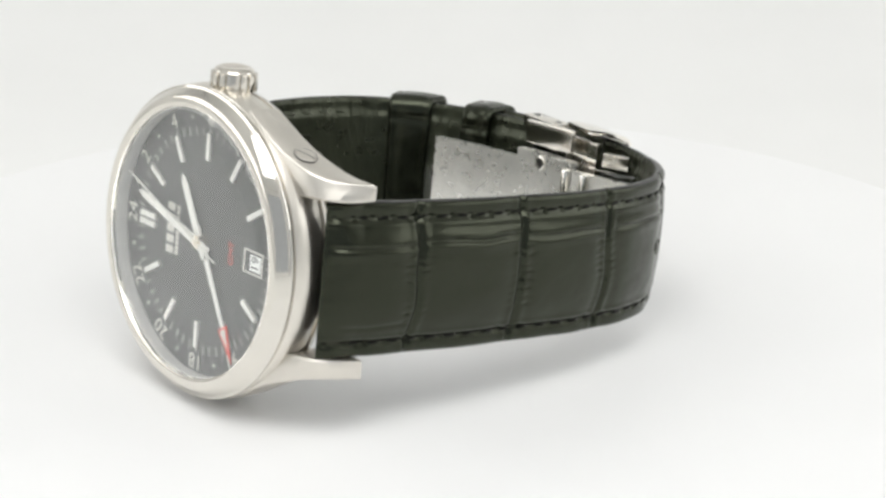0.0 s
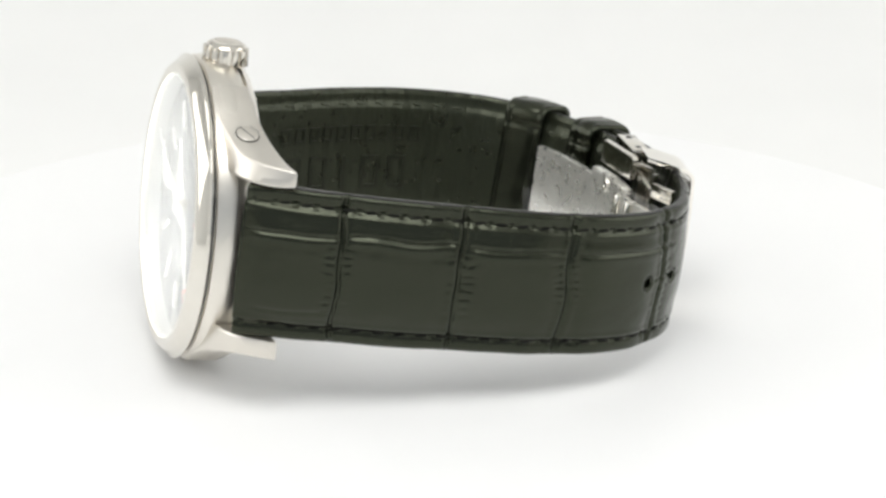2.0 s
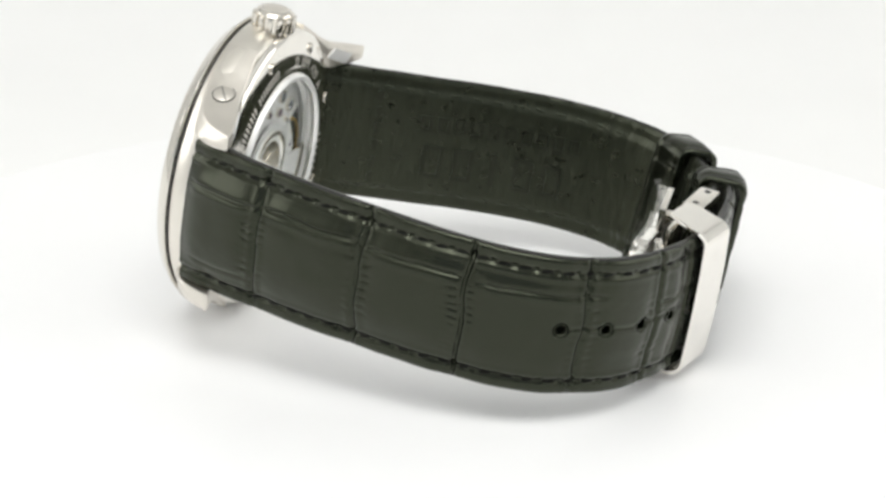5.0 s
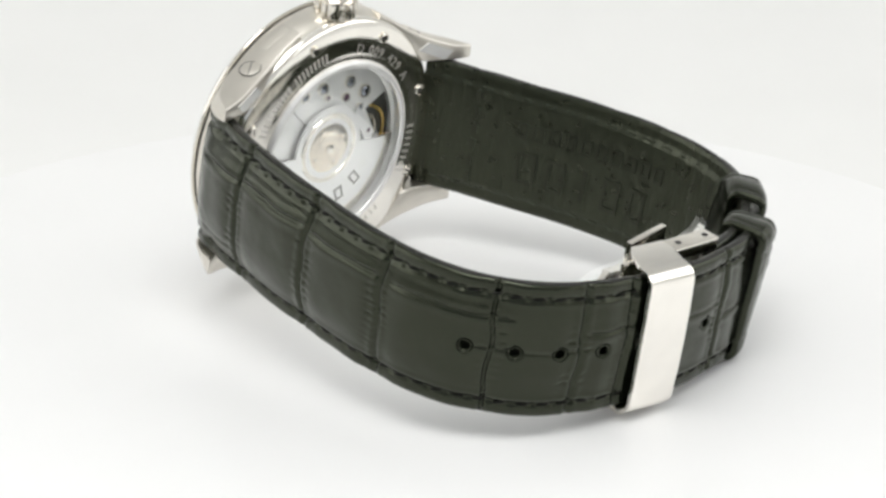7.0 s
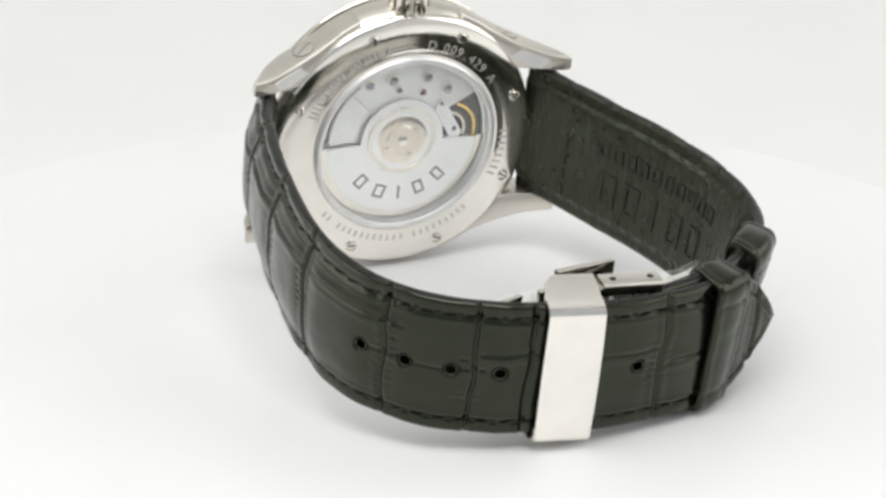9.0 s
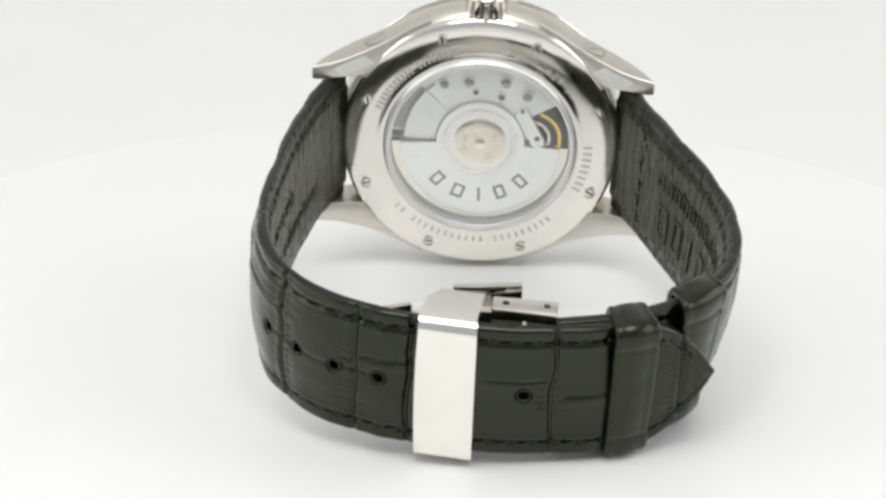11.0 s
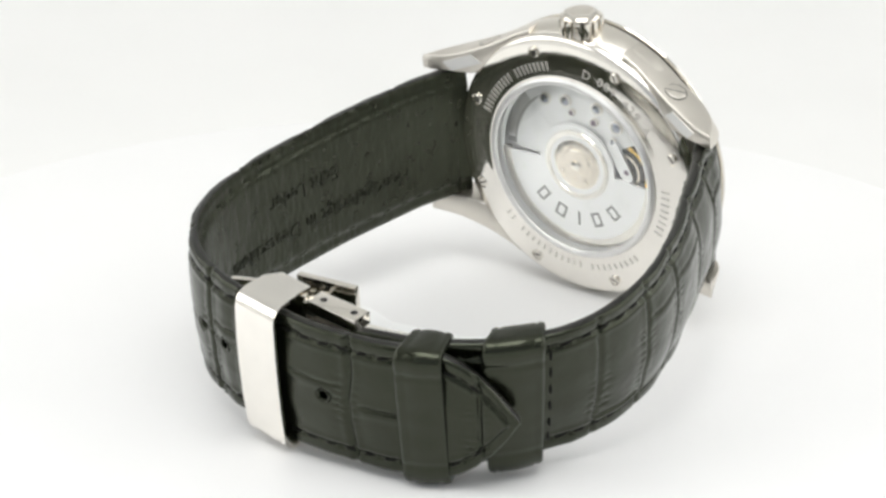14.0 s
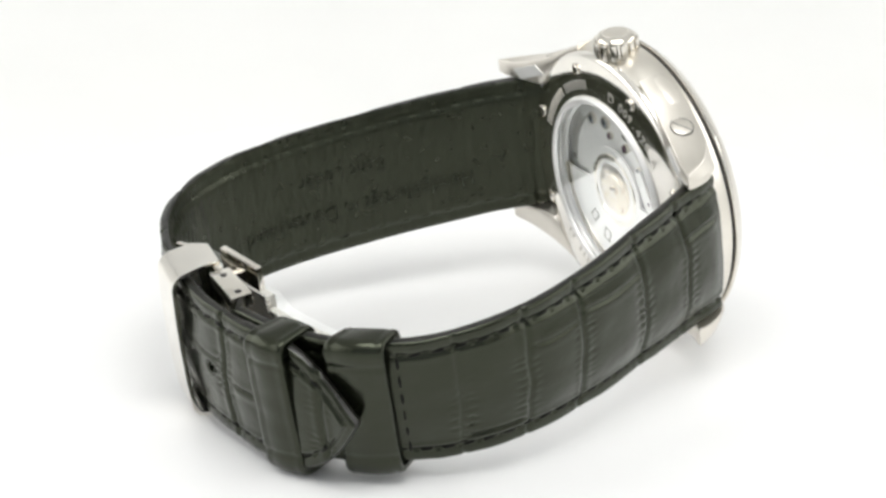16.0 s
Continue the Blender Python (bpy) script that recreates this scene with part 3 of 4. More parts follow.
class Strap:
    """Half a strap along a curve of its outer face. side: +1 where the loop lies to the left of the way."""

    def __init__(self, points, side, middle, half, thick, pad=None, lean=None, step=0.22):
        self.s, self.x, self.z, self.tx, self.tz = spline(points, step)
        self.nx, self.nz = -self.tz * side, self.tx * side      # outward
        self.side, self.middle, self.half, self.thick, self.pad, self.lean = side, middle, half, thick, pad, lean
        self.length = self.s[-1]

    def spot(self, s, y, out=0.0):
        """The place s along and y across, out of the outer face."""
        f = lambda a: float(np.interp(s, self.s, a))
        out += self.lean(s) * y / 9.5
        return Vector((f(self.x) + out * f(self.nx), y + self.middle(s), f(self.z) + out * f(self.nz)))

    def turn(self, s):
        f = lambda a: float(np.interp(s, self.s, a))
        t, n = Vector((f(self.tx), 0, f(self.tz))).normalized(), Vector((f(self.nx), 0, f(self.nz))).normalized()
        y = n.cross(t)
        return Matrix((t, y, n)).transposed().to_4x4()

    def lining(self, s, y):
        """How deep the lining lies under the outer face: a soft pad inside its seam."""
        hw, edge = self.half(s), self.half(s) - abs(y)
        d = -self.thick(s) - self.pad(s) * 0.3
        d += 0.25 * max(0, 1 - edge / 0.4) ** 2
        d -= 0.42 * min(1, max(0, edge - 1.7) / 0.7)
        d -= 0.12 * noise.noise((s * 0.8, y * 0.12, 4.0 + self.side)) + 0.08 * noise.noise((s * 1.9, y * 0.6, 9.0)) + 0.07 * noise.noise((s * 2.4, y * 1.6, 2.0)) * min(1, max(0, edge - 1.2))
        return d

    def face(self, s, y):
        """How far the outer face stands off the guide curve: padded, with a pressed seam and rounded edges."""
        hw, p = self.half(s), self.pad(s)
        edge = hw - abs(y)
        rise = 1 - min(1, max(0, (edge - 1.75) / min(6.2, max(0.5, hw - 1.8))))      # a pillow that swells from the seam
        d = -p * rise * rise
        d -= 0.35 * max(0, 1 - edge / 0.55) ** 2
        if hw > 2.4:
            # the seam lies in a pressed channel, drawn in at each needle hole
            reach = edge - 1.8
            beat = abs((s - 5.0) / STITCH % 1 - 0.5) * 2
            d -= 0.17 * math.exp(-(reach / 0.4) ** 2) + 0.24 * math.exp(-(reach / 0.26) ** 2) * max(0, 1 - beat / 0.4)
            d += 0.1 * math.exp(-((reach - 0.75) / 0.35) ** 2)
        return d + self.relief(s, y)

    def at_length(self, x, z):
        return float(self.s[np.argmin((self.x - x) ** 2 + (self.z - z) ** 2)])

    def build(self, name, parent, label, relief, pad, nv=60, ni=49):
        self.relief = relief
        verts, faces, n = [], [], len(self.s)
        vs = [-1 + 2 * k / (nv - 1) for k in range(nv)]
        ring_size = nv + 4 + ni
        for i in range(n):
            s, hw, th, mid = self.s[i], self.half(self.s[i]), self.thick(self.s[i]), self.middle(self.s[i])
            for v in vs:
                y = v * hw
                d = self.face(s, y) + self.lean(s) * y / 9.5
                verts.append((self.x[i] + d * self.nx[i], y + mid, self.z[i] + d * self.nz[i]))
            low = -pad(s) - 0.35
            inner = -th - pad(s) * 0.3
            ln = self.lean(s) * hw / 9.5
            for y, d in ((hw + 0.12, low * 0.6 + inner * 0.4 + ln), (hw + 0.1, low * 0.25 + inner * 0.75 + ln)):
                verts.append((self.x[i] + d * self.nx[i], y + mid, self.z[i] + d * self.nz[i]))
            for k in range(ni):
                v = 1 - 2 * k / (ni - 1)
                d = self.lining(s, v * hw) + ln * v
                verts.append((self.x[i] + d * self.nx[i], v * hw + mid, self.z[i] + d * self.nz[i]))
            for y, d in ((-hw - 0.1, low * 0.25 + inner * 0.75 - ln), (-hw - 0.12, low * 0.6 + inner * 0.4 - ln)):
                verts.append((self.x[i] + d * self.nx[i], y + mid, self.z[i] + d * self.nz[i]))
        for i in range(n - 1):
            a, b = i * ring_size, (i + 1) * ring_size
            for k in range(ring_size):
                j = (k + 1) % ring_size
                faces.append((a + k, a + j, b + j, b + k) if self.side > 0 else (a + k, b + k, b + j, a + j))
        faces += [tuple(range(ring_size)), tuple(range((n - 1) * ring_size, n * ring_size))]
        me = mesh_of(name, verts, faces, LEATHER)
        me.materials.append(LINING)
        me.materials.append(EDGE)
        idx = []
        for f in range((n - 1) * ring_size):
            k = f % ring_size
            idx.append(0 if k < nv - 1 else (1 if nv + 2 <= k < nv + 1 + ni else 2))
        me.polygons.foreach_set("material_index", idx + [2, 2])
        return hang(name, me, parent, label)


def groove(d, width, depth):
    return -depth * math.exp(-(d / width) ** 2)


def crocodile(cross, creases, holes=(), seed=0.0, deep=1.0):
    """Relief of an embossed crocodile grain: cross grooves, long creases, short wrinkles by the grooves, holes."""
    def relief(s, y):
        d = 0.10 * noise.noise((s * 0.22, y * 0.3, seed)) + 0.02 * noise.noise((s * 0.6, y * 0.8, seed + 5)) + 0.004 * noise.noise((s * 1.1, y * 1.3, seed + 3))
        for k, c in enumerate(cross):
            off = s - c - 0.5 * noise.noise((y * 0.22, k * 3.1, seed + 7)) - 0.12 * noise.noise((y * 1.3, k, seed))
            if abs(off) < 3:
                d += deep * (groove(off, 0.26, 0.46) + 0.13 * math.exp(-((abs(off) - 0.8) / 0.5) ** 2))
                flip = off if k % 2 else -off
                # a ladder of short wrinkles on one flank, a few on the other
                if -5.5 < y < 4.2:
                    w = 0.5 + 0.5 * math.sin(6.283 * (y / (1.05 + 0.12 * math.sin(k * 2.1)) + 0.5 * noise.noise((off * 0.4 + 4 * k, y * 0.5, seed + k))))
                    ends = min(1, 4.2 - y, y + 5.5) * max(0, 0.6 + 1.2 * noise.noise((k * 2.7, y * 0.35, seed + 2)))
                    if flip > 0.25:
                        d -= 0.2 * w ** 3 * math.exp(-((flip - 1.25) / 0.75) ** 2) * ends
                    elif flip < -0.3:
                        d -= 0.13 * w ** 3 * math.exp(-((flip + 1.0) / 0.5) ** 2) * ends
        gap = min((abs(s - c) for c in cross), default=9)
        d += deep * (0.36 * (1 - math.exp(-(gap / 2.3) ** 2)) - 0.18)
        for y0, s0, s1, depth in creases:
            if s0 < s < s1:
                off = y - y0 - 0.35 * noise.noise((s * 0.16, y0, seed + 9))
                fade = min(1, (s - s0) / 1.5, (s1 - s) / 1.5)
                d += groove(off, 0.20, 1.8 * depth * fade) + 0.9 * depth * fade * math.exp(-((off + 0.7) / 0.6) ** 2) + 0.4 * depth * fade * math.exp(-((off - 0.7) / 0.5) ** 2)
        for h in holes:
            r = math.hypot(s - h, y)
            if r < 1.3:
                d -= 1.5 * (1 if r < 0.72 else max(0, 1 - (r - 0.72) / 0.3))
        return d
    return relief


def build_straps(root):
    # long half, from the six o'clock lugs round to the pointed tail
    long_pts = [(21.1, 3.6), (22.8, 1.4), (24.0, -1.5), (25.2, -5.5), (26.2, -11.0), (27.3, -18.0), (28.0, -25.0), (28.4, -32.0), (28.2, -38.05), (27.2, -43.6), (24.9, -49.2), (21.1, -53.8), (16.3, -57.2),
                (10.7, -59.4), (5.0, -60.7), (-1.0, -61.4), (-6.7, -61.4), (-12.5, -60.7), (-18.0, -59.2), (-23.8, -57.1), (-27.4, -55.4), (-29.9, -53.95)]
    mid_long = lambda s: float(np.interp(s, (0, 10, 32, 50, 60, 80, 110, 130), (0, 0.1, 0.2, 0.2, 0.2, 0.1, -0.2, -0.3)))
    total = Strap(long_pts, 1, mid_long, None, None).length

    def half_long(s):
        w = float(np.interp(s, (0, 20, 60, 90), (9.75, 9.55, 9.1, 8.9)))
        left = total - s
        return max(0.25, w * (1 - (max(0, 12.5 - left) / 12.6) ** 2.3))
    thick_long = lambda s: float(np.interp(s, (0, 3, 20, 45, 60, total), (2.6, 3.0, 2.5, 2.0, 1.75, 1.6)))
    pad_long = lambda s: float(np.interp(s, (0, 5, 30, 45, 60, total), (0.6, 1.8, 1.5, 0.95, 0.5, 0.28)))
    lean_long = lambda s: float(np.interp(s, (0, 4, 14, 40, 58, 70), (0, 0, 0.2, 0.2, 0.1, 0)))
    long = Strap(long_pts, 1, mid_long, half_long, thick_long, pad_long, lean_long)
    hole_s = [long.at_length(x, z) for x, z in ((24.8, -49.2), (21.0, -53.8), (16.3, -57.2), (10.7, -59.4), (-6.7, -61.4))]
    pitch = hole_s[1] - hole_s[0]
    hole_s.append(hole_s[3] + pitch)
    cross = [long.at_length(25.3, -8.2), long.at_length(27.6, -23.0), long.at_length(28.0, -37.2), hole_s[0] + 3.0, hole_s[3] - 3.2, hole_s[3] + 3.5, hole_s[4] + 3.6,
             hole_s[4] + 12.5, hole_s[4] + 20.0]
    creases = [(4.6, 0.5, cross[0], 0.16), (4.9, cross[0] + 0.3, cross[1] - 0.3, 0.2), (4.7, cross[1] + 0.3, cross[2], 0.16), (4.6, cross[2] + 1, hole_s[1], 0.14),
               (0.2, hole_s[0], hole_s[3] - 1, 0.08), (2.6, hole_s[3] - 3, hole_s[3] + 6, 0.14), (-0.4, hole_s[4] + 4, hole_s[4] + 12, 0.14), (2.0, hole_s[4] - 6, hole_s[4] + 3, 0.1), (-5.6, 2, cross[0], 0.08)]
    strap = long.build("long_strap", root, "black crocodile-embossed leather strap with punched holes", crocodile(cross, creases, hole_s, 1.0), pad_long, 104)
    # short half, from the twelve o'clock lugs to the clasp
    short_pts = [(-21.1, 3.6), (-22.7, 1.4), (-24.1, -1.5), (-25.7, -5.4), (-27.9, -11.4), (-30.4, -17.9), (-32.4, -24.9), (-33.3, -31.0), (-33.1, -36.6), (-32.0, -41.8), (-29.8, -46.3),
                 (-26.9, -50.4), (-22.6, -54.1), (-17.5, -56.9), (-9.6, -59.3)]
    mid_short = lambda s: float(np.interp(s, (0, 10, 50), (0, -0.15, -0.3)))
    half_short = lambda s: float(np.interp(s, (0, 20, 60), (9.75, 9.4, 8.9)))
    thick_short = lambda s: float(np.interp(s, (0, 3, 20, 45, 70), (2.6, 3.0, 2.5, 2.1, 1.8)))
    pad_short = lambda s: float(np.interp(s, (0, 5, 30, 50), (0.6, 1.7, 1.4, 0.55)))
    lean_short = lambda s: float(np.interp(s, (0, 8, 20, 40, 52, 64, 80), (0, 0.1, 0.5, 1.1, 1.6, 0.8, 0)))
    short = Strap(short_pts, -1, mid_short, half_short, thick_short, pad_short, lean_short)
    cs = [8.5, 17.5, 29.5, 38.0, 47.0, 58.0]
    creases = [(4.4, 1, cs[0], 0.12), (4.8, cs[1], cs[2], 0.10), (-6.0, cs[3], cs[4], 0.16), (4.2, cs[2], cs[3], 0.10)]
    strap2 = short.build("short_strap", root, "black crocodile-embossed leather strap end", crocodile(cs, creases, (), 5.0, 0.5), pad_short, 104)

    for h in hole_s:
        if h > total - 3:
            continue
        rim = lathe([(0.96, -0.14), (0.86, 0.0), (0.74, -0.02), (0.66, -0.12), (0.64, -1.3), (0, -1.3)], 28)
        spot = long.spot(h, 0, long.face(h, 1.3) - 0.07)
        hole = part("punched_hole", rim, LEATHER, strap, "dark punched buckle hole")
        hole.matrix_local = Matrix.Translation(spot * MM) @ long.turn(h)

    # sewing: single raised threads in a pressed line
    stitch_bm = bmesh.new()
    bmesh.ops.create_uvsphere(stitch_bm, u_segments=8, v_segments=5, radius=1)
    bmesh.ops.scale(stitch_bm, vec=(0.86, 0.21, 0.18), verts=stitch_bm.verts)
    bmesh.ops.scale(stitch_bm, vec=(MM, MM, MM), verts=stitch_bm.verts)
    stitch = bpy.data.meshes.new("stitch")
    stitch_bm.to_mesh(stitch)
    stitch_bm.free()
    stitch.polygons.foreach_set("use_smooth", [True] * len(stitch.polygons))
    stitch.materials.append(THREAD)
    stitch_in = stitch.copy()
    stitch_in.materials[0] = LINING

    def sew(path, owner, s0, s1, inset, pitch=STITCH, inner=False):
        s, k = s0, 0
        while s < s1:
            for sign in (1, -1):
                y = sign * (path.half(s) - inset)
                out = path.face(s, y) + 0.03 if not inner else path.lining(s, y) - 0.03
                ob = hang("stitch", stitch if not inner else stitch_in, owner)
                p = path.spot(s, y, out)
                slope = math.degrees(math.atan2(path.half(min(s + 1, path.length)) - path.half(s), 1.0)) * sign
                ob.matrix_local = Matrix.Translation(p * MM) @ path.turn(s) @ Matrix.Rotation(radians(slope * path.side + 6 * math.sin(k * 2.3) + 5), 4, "Z")
            s += pitch
            k += 1
    sew(long, strap, 5.0, total - 3.2, 1.8)
    sew(long, strap, 4.0, 46.0, 2.0, 3.2, True)
    k2_s = short.at_length(-28.9, -47.3)
    sew(short, strap2, 5.0, k2_s - 1.0, 1.8)
    sew(short, strap2, 4.0, k2_s - 6.0, 2.0, 3.2, True)
    y = -6.2
    while y < 6.5:
        ob = hang("stitch", stitch, strap2)
        ob.matrix_local = Matrix.Translation(short.spot(k2_s - 0.4, y, short.face(k2_s - 0.4, y) + 0.03) * MM) @ short.turn(k2_s) @ Matrix.Rotation(radians(90), 4, "Z")
        y += 2.5

    # pressed words on the lining
    def press(path, owner, bm, s, y, size_turn, name, label=""):
        """Bend flat letters (x along the line) on to the lining at s, y; size_turn = +1: the line runs away from the case, its top to -y."""
        for v in bm.verts:
            q = path.spot(s + v.co.x * size_turn, y - v.co.y * size_turn, path.lining(s + v.co.x * size_turn, y - v.co.y * size_turn) - (0.16 if v.co.z > 0 else -0.1))
            v.co = q
        part(name, bm, PRESSED, owner, label, False)
    press(long, strap, text_bm("Handgefertigt in Deutschland", 3.0), 30.0, -3.2, 1, "pressed_lettering", "words pressed into the lining")
    press(long, strap, text_bm("Echt Leder", 3.0), 31.5, 2.2, 1, "pressed_lettering", "words pressed into the lining")
    for i in range(5):
        press(short, strap2, outline_shape(3.0 if i != 2 else 0.8, 4.8, 0.6), 18.0 + 4.6 * i, -2.6, 1, "pressed_bar")
    for i in range(10):
        press(short, strap2, outline_shape(1.75, 2.3, 0.42), 16.5 + 2.5 * i, 3.0, 1, "pressed_bar")
    for i in range(6):
        press(short, strap2, block(-0.4, 0.4, -0.8, 0.8, -0.02, 0.02), 9.5, -6.2 + 2.5 * i, 1, "pressed_bar")
    return long, short


def build_keeper(root, path, s_mid, width, lo, hi, half, label, skew=0.0):
    """A leather loop round the strap: lo and hi are its inner and outer reach from the strap's outer face."""
    prof = []
    last = None
    for cx, cy, a0 in ((half - 0.9, hi - 0.9, 0), (-half + 0.9, hi - 0.9, 90), (-half + 0.9, lo + 0.9, 180), (half - 0.9, lo + 0.9, 270)):
        a = radians(a0)
        start = (cx + 0.9 * math.cos(a), cy + 0.9 * math.sin(a))
        if last and abs(start[0] - last[0]) > 4:
            prof += [(last[0] + (start[0] - last[0]) * k / 44, start[1], math.cos(a), math.sin(a)) for k in range(1, 44)]
        for k in range(7):
            a = radians(a0 + 15 * k)
            last = (cx + 0.9 * math.cos(a), cy + 0.9 * math.sin(a))
            prof.append((cx + 0.9 * math.cos(a), cy + 0.9 * math.sin(a), math.cos(a), math.sin(a)))
    cross = [(-width / 2, 0.55), (-width / 2 + 0.12, 0.8), (-width / 2 + 0.6, 0.95), (-width / 2 + 1.0, 0.8), (-width / 2 + 1.4, 0.96), (0, 1.02), (width / 2 - 1.4, 0.96), (width / 2 - 1.0, 0.8), (width / 2 - 0.6, 0.95), (width / 2 - 0.12, 0.8), (width / 2, 0.55), (width / 2, 0), (-width / 2, 0)]
    verts, faces = [], []
    for y, d, ny, nd in prof:
        for ds, t in cross:
            t += (0.1 * noise.noise((ds * 0.5, y * 0.5, s_mid)) - 0.2 * math.exp(-((abs(y) - half + 2.3) / 0.3) ** 2)) * (t > 0)      # a crease near each bend
            q = path.spot(s_mid + ds + skew * (hi - d) / (hi - lo), y + ny * t, d + nd * t)
            verts.append(tuple(q))
    m, n = len(cross), len(prof)
    for i in range(n):
        for k in range(m):
            a, b = i * m, ((i + 1) % n) * m
            faces.append((a + k, a + (k + 1) % m, b + (k + 1) % m, b + k))
    bm = bmesh.new()
    vs = [bm.verts.new(v) for v in verts]
    for f in faces:
        bm.faces.new([vs[i] for i in f])
    return part("keeper", bm, LEATHER, root, label, True, 50)


def build_clasp(root, long, short):
    # a bracket bent round the strap: outer plate with rounded shoulders and two flanks
    path = [(10.15, -56.6), (10.1, -58.4), (9.55, -61.0)] + [(8.15 + 1.35 * math.cos(a), -61.1 - 1.45 * math.sin(a)) for a in (radians(15 * k) for k in range(1, 6))] + [(8.15, -62.55), (4, -62.75), (0, -62.8), (-4, -62.75), (-8.0, -62.55)] \
        + [(-8.0 - 1.5 * math.sin(a), -61.0 - 1.55 * math.cos(a)) for a in (radians(15 * k) for k in range(1, 6))] + [(-9.5, -61.0), (-9.5, -55.9)]
    bm = bmesh.new()
    rows = []
    for i, (y, z) in enumerate(path):
        a, c = Vector(path[max(0, i - 1)]), Vector(path[min(len(path) - 1, i + 1)])
        n = Vector((c.y - a.y, -(c.x - a.x))).normalized() * -1
        z += 1.0
        iy, iz = y - n.x * -0.6, z - n.y * -0.6
        x0, x1 = -0.75, 6.15
        if i == 0:
            x0, x1 = -1.5, 3.6
        elif i == 1:
            x0, x1 = -1.25, 5.2
        elif i == len(path) - 1:
            x0, x1 = 0.1, 5.0
        x1 += 0.25 * (1 - (y / 9.5) ** 2) if abs(y) < 9.5 else 0
        rows.append([bm.verts.new((x0 + 0.14, y, z)), bm.verts.new((x1 - 0.14, y, z)), bm.verts.new((x1, (y * 3 + iy) / 4, (z * 3 + iz) / 4)), bm.verts.new((x1, iy, iz)),
                     bm.verts.new((x0, iy, iz)), bm.verts.new((x0, (y * 3 + iy) / 4, (z * 3 + iz) / 4))])
    for a, c in zip(rows, rows[1:]):
        for i in range(6):
            bm.faces.new((a[i], a[(i + 1) % 6], c[(i + 1) % 6], c[i]))
    bm.faces.new(rows[0])
    bm.faces.new(rows[-1])
    for v in bm.verts:
        v.co.z += (v.co.x - 2.7) * 0.16
    clasp = part("clasp", bm, BACK, root, "polished steel folding clasp", True, 40)
    part("inner_plate", block(-0.6, 5.4, -9.0, 9.1, -56.6, -55.7, 0.2), POLISHED, clasp)
    # maker's mark on the plate, as a plain relief
    mark = block(2.1, 2.6, -1.3, 0.5, -62.02, -61.6)
    join(mark, block(4.5, 5.0, -1.3, 0.5, -62.02, -61.6))
    join(mark, block(2.1, 5.0, -1.8, -1.3, -62.02, -61.6))
    for v in mark.verts:
        v.co.z += (v.co.x - 2.7) * 0.16
    part("mark", mark, ENGRAVE, clasp, "plain stamped mark")
    # push-button lever: a bar that stands across a short neck
    part("lever_bar", moved(block(-4.15, 4.15, -1.6, 1.6, -0.45, 0.45, 0.18), Matrix.Translation((-1.8, 8.8, -53.55)) @ Matrix.Rotation(radians(8), 4, "Y")), POLISHED, clasp)
    part("lever_neck", block(-2.4, -0.4, 7.0, 8.7, -57.0, -53.6, 0.15), POLISHED, clasp)
    part("hinge_block", moved(block(-3.9, 3.9, -9.3, -7.6, -1.35, 1.35, 0.16), Matrix.Translation((-6.3, 0.35, -57.1)) @ Matrix.Rotation(radians(-4), 4, "Y")), POLISHED, clasp)
    hinge = part("hinge_block", moved(block(-3.9, 3.9, 8.0, 9.7, -1.35, 1.35, 0.16), Matrix.Translation((-6.3, 0.35, -57.1)) @ Matrix.Rotation(radians(-4), 4, "Y")), POLISHED, clasp)
    for dx in (-2.6, 2.3):
        pin = lathe([(0, 0.03), (0.42, 0.03), (0.5, -0.1), (0.55, -0.1)], 20)
        part("pin", moved(pin, Matrix.Translation((-6.3 + dx, 10.07, -57.1 - dx * -0.07)) @ Matrix.Rotation(radians(-90), 4, "X")), GAP_AND_SHADE, hinge)
    pin = lathe([(0, 0.03), (0.42, 0.03), (0.5, -0.1), (0.55, -0.1)], 20)
    part("pin", moved(pin, Matrix.Translation((-0.5, 10.2, -57.2)) @ Matrix.Rotation(radians(-90), 4, "X")), GAP_AND_SHADE, clasp)
    # blades that lie inside the loop
    def blade(name, pts, half, thick, label):
        bm = bmesh.new()
        rows = []
        for x, z in pts:
            rows.append([bm.verts.new((x, y, z + d)) for y, d in ((-half, 0), (half, 0), (half, -thick), (-half, -thick))])
        for a, b in zip(rows, rows[1:]):
            for i in range(4):
                bm.faces.new((a[i], a[(i + 1) % 4], b[(i + 1) % 4], b[i]))
        bm.faces.new(rows[0])
        bm.faces.new(rows[-1])
        bmesh.ops.bevel(bm, geom=[e for e in bm.edges if len(e.link_faces) == 2 and e.calc_face_angle(0) > 1.0], offset=0.2, segments=2, affect="EDGES")
        return part(name, bm, BLADE, clasp, label, True, 40)
    blade("blade", [(-20.2, -48.4), (-17.5, -49.6), (-14.0, -50.6), (-10.0, -51.5), (-6.6, -52.0)], 4.9, 1.0, "polished clasp blade under clear film")
    blade("blade", [(-6.2, -51.6), (-2.0, -52.3), (2.5, -52.4), (4.2, -52.2)], 6.4, 1.3, "polished clasp blade")
    blade("blade", [(4.4, -52.3), (7.5, -52.8), (11.0, -53.6), (13.5, -54.6)], 5.4, 0.9, "polished clasp blade")
    # clear film still wrapped round the blades, slightly crumpled
    bm = bmesh.new()
    turns = [(-5.6, -0.4), (-5.7, 0.5), (-3.5, 0.75), (0, 0.8), (3.5, 0.7), (5.6, 0.55), (5.8, -0.5), (5.5, -1.6)]
    rows = []
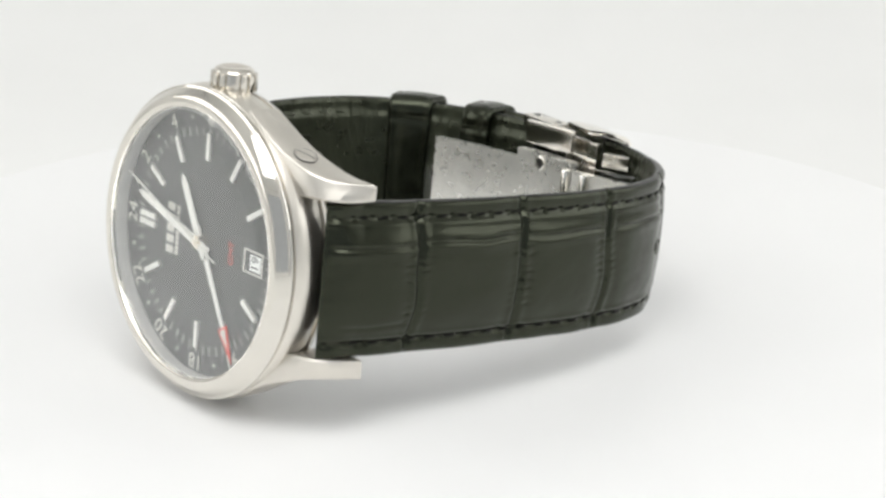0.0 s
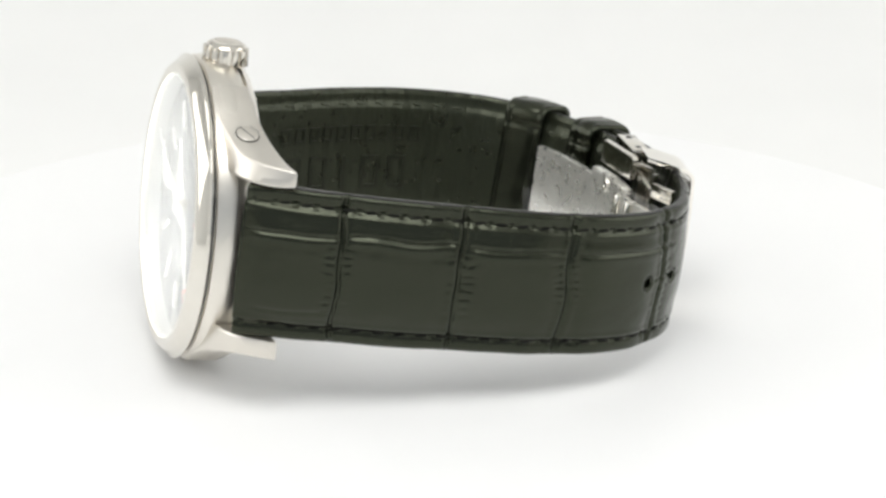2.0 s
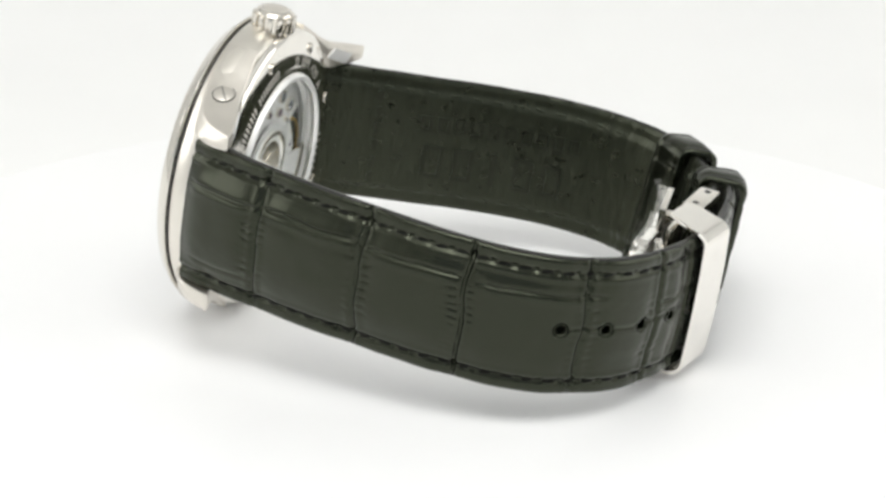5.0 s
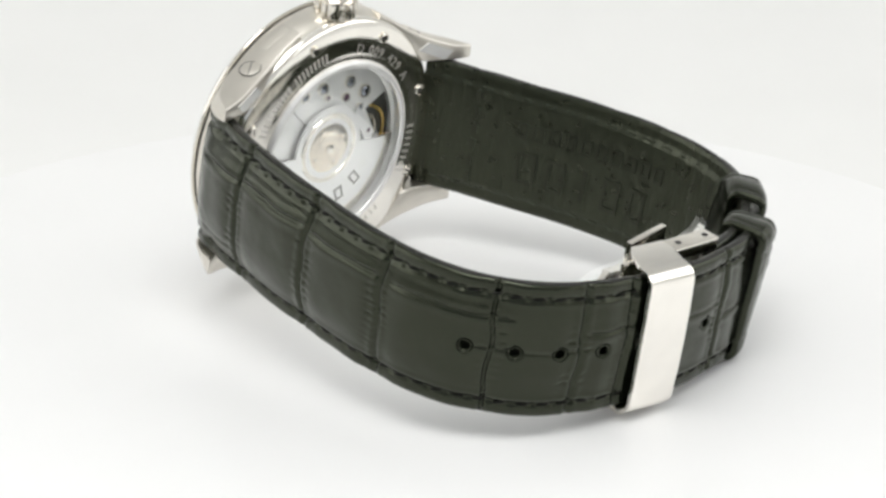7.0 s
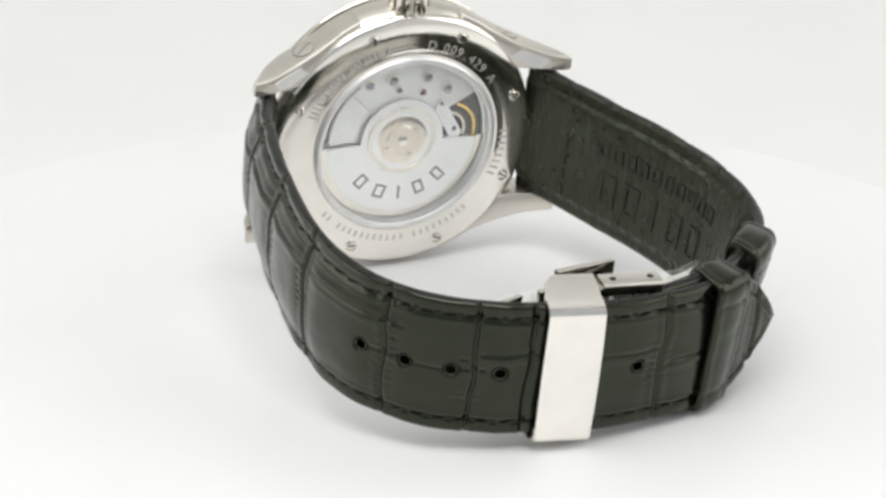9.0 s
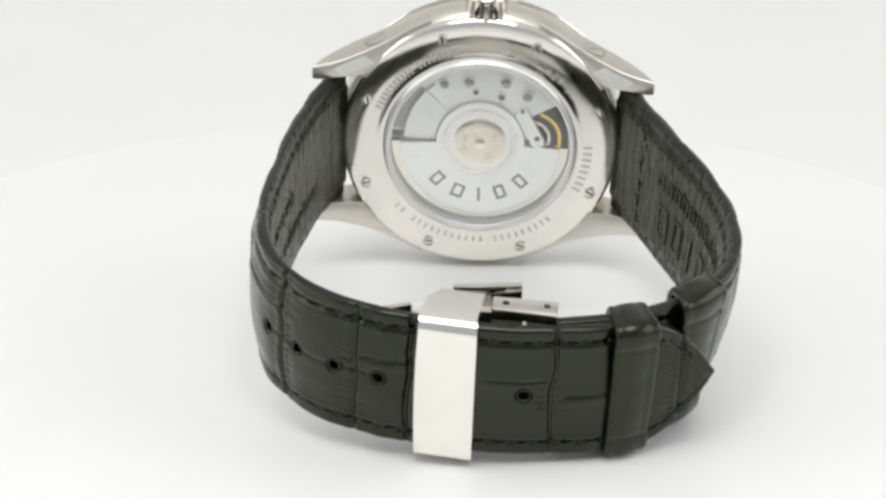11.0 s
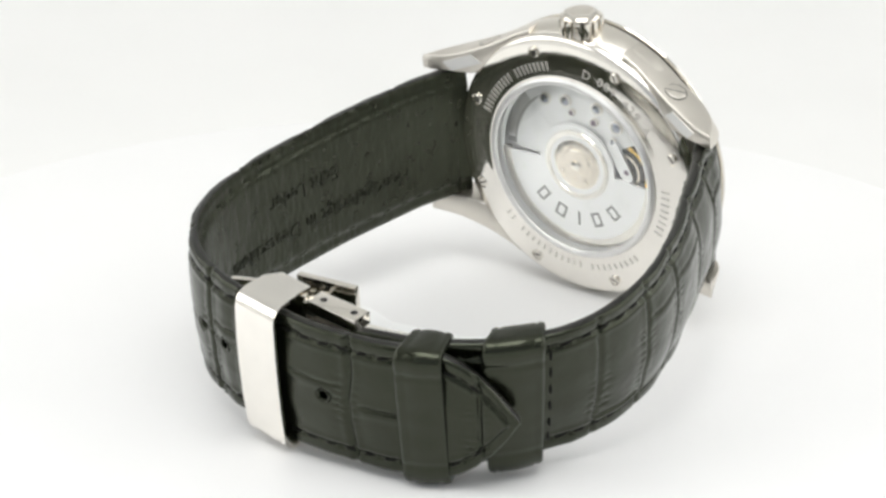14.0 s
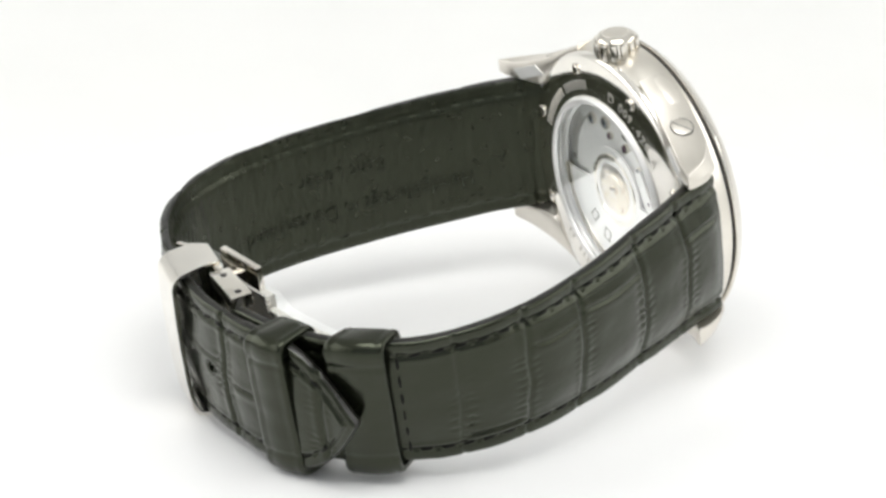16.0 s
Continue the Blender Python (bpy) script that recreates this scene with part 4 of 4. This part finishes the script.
    for x, z in ((-20.6, -48.0), (-18, -49.2), (-15, -50.1), (-12, -50.8), (-9, -51.4), (-6, -51.5), (-3, -52.0), (0, -52.2), (3, -52.2), (6, -52.4), (9, -53.0), (12, -53.7), (14.4, -54.7)):
        rows.append([bm.verts.new((x + 0.4 * noise.noise((x, y, 1.0)), y * (1.12 if x > -7 else 0.95) + 0.3 * noise.noise((x * 0.7, y, 5.0)), z + d + 0.55 * noise.noise((x * 0.5, y * 0.7, 3.0)))) for y, d in turns])
    for a, b in zip(rows, rows[1:]):
        for i in range(len(turns) - 1):
            bm.faces.new((a[i], a[i + 1], b[i + 1], b[i]))
    film = part("film", bm, FILM, clasp, "clear crumpled protective film", True, 30, 1)
    film.visible_shadow = False
    hole = part("blade_hole", moved(lathe([(0, 0.03), (0.5, 0.03), (0.52, -0.05)], 24), Matrix.Translation((-2.0, 5.0, -52.2))), GAP_AND_SHADE, clasp)
    part("rivet", moved(lathe([(0.5, 0.0), (0.55, 0.16), (0.8, 0.18), (1.0, 0.05), (1.02, -0.2)], 24), Matrix.Translation((-2.0, 5.0, -52.2))), BACK, hole)
    for x, z in ((3.4, -52.1), (6.8, -52.35)):
        rod = lathe([(0, -5.3), (0.5, -5.3), (0.62, -5.1), (0.62, 5.1), (0.5, 5.3), (0, 5.3)], 20)
        part("hinge_rod", moved(rod, Matrix.Translation((x, 0.0, z)) @ Matrix.Rotation(radians(90), 4, "X")), BACK, clasp)
    part("spring_end", moved(block(-0.8, 3.2, -1.0, 1.0, -0.4, 0.4, 0.2), Matrix.Translation((8.0, 7.4, -55.6)) @ Matrix.Rotation(radians(22), 4, "Y")), POLISHED, clasp)


def build_watch():
    root = tagged(new("wristwatch"), "steel wristwatch, black dial, black crocodile-embossed strap, lying on its side", "watch")
    build_case(root)
    build_front(root)
    back, mov = build_back(root)
    build_movement(mov)
    long, short = build_straps(root)
    s1 = short.at_length(-18.3, -56.5)
    build_keeper(root, short, s1, 5.1, -2.5, 2.6, 8.8, "black leather sliding loop", -0.9)
    s2 = short.at_length(-26.6, -50.7)
    build_keeper(root, short, s2, 6.8, -3.0, 0.6, 9.0, "black leather fixed loop", -1.7)
    build_clasp(root, long, short)
    return root


setting()
TURNTABLE = build_turntable()
WATCH = build_watch()
# how the watch stands: tipped, on the rim of its case and the foot of its clasp
STAND = Matrix(((0.63870511, 0.08853898, -0.76434066, -0.0229731), (-0.76840253, 0.1252486, -0.6275909, -0.0101324),
                (0.04016634, 0.98816681, 0.14803049, 0.0196009), (0, 0, 0, 1)))


def motions():
    """The disc turns evenly, by just under twelve degrees a second, and the watch rides on it."""
    turns = [(0.0, 0.1), (2.0, -23.74), (4.0, -47.62), (6.5, -77.5), (9.0, -107.2), (11.5, -137.4), (13.0, -155.12), (14.5, -172.9), (16.0, -190.7)]
    walk(TURNTABLE, [(t, pose(0, 0, 0, 0, 0, a)) for t, a in turns])
    walk(WATCH, [(t, pose(0, 0, 0, 0, 0, a) @ STAND) for t, a in turns])


motions()
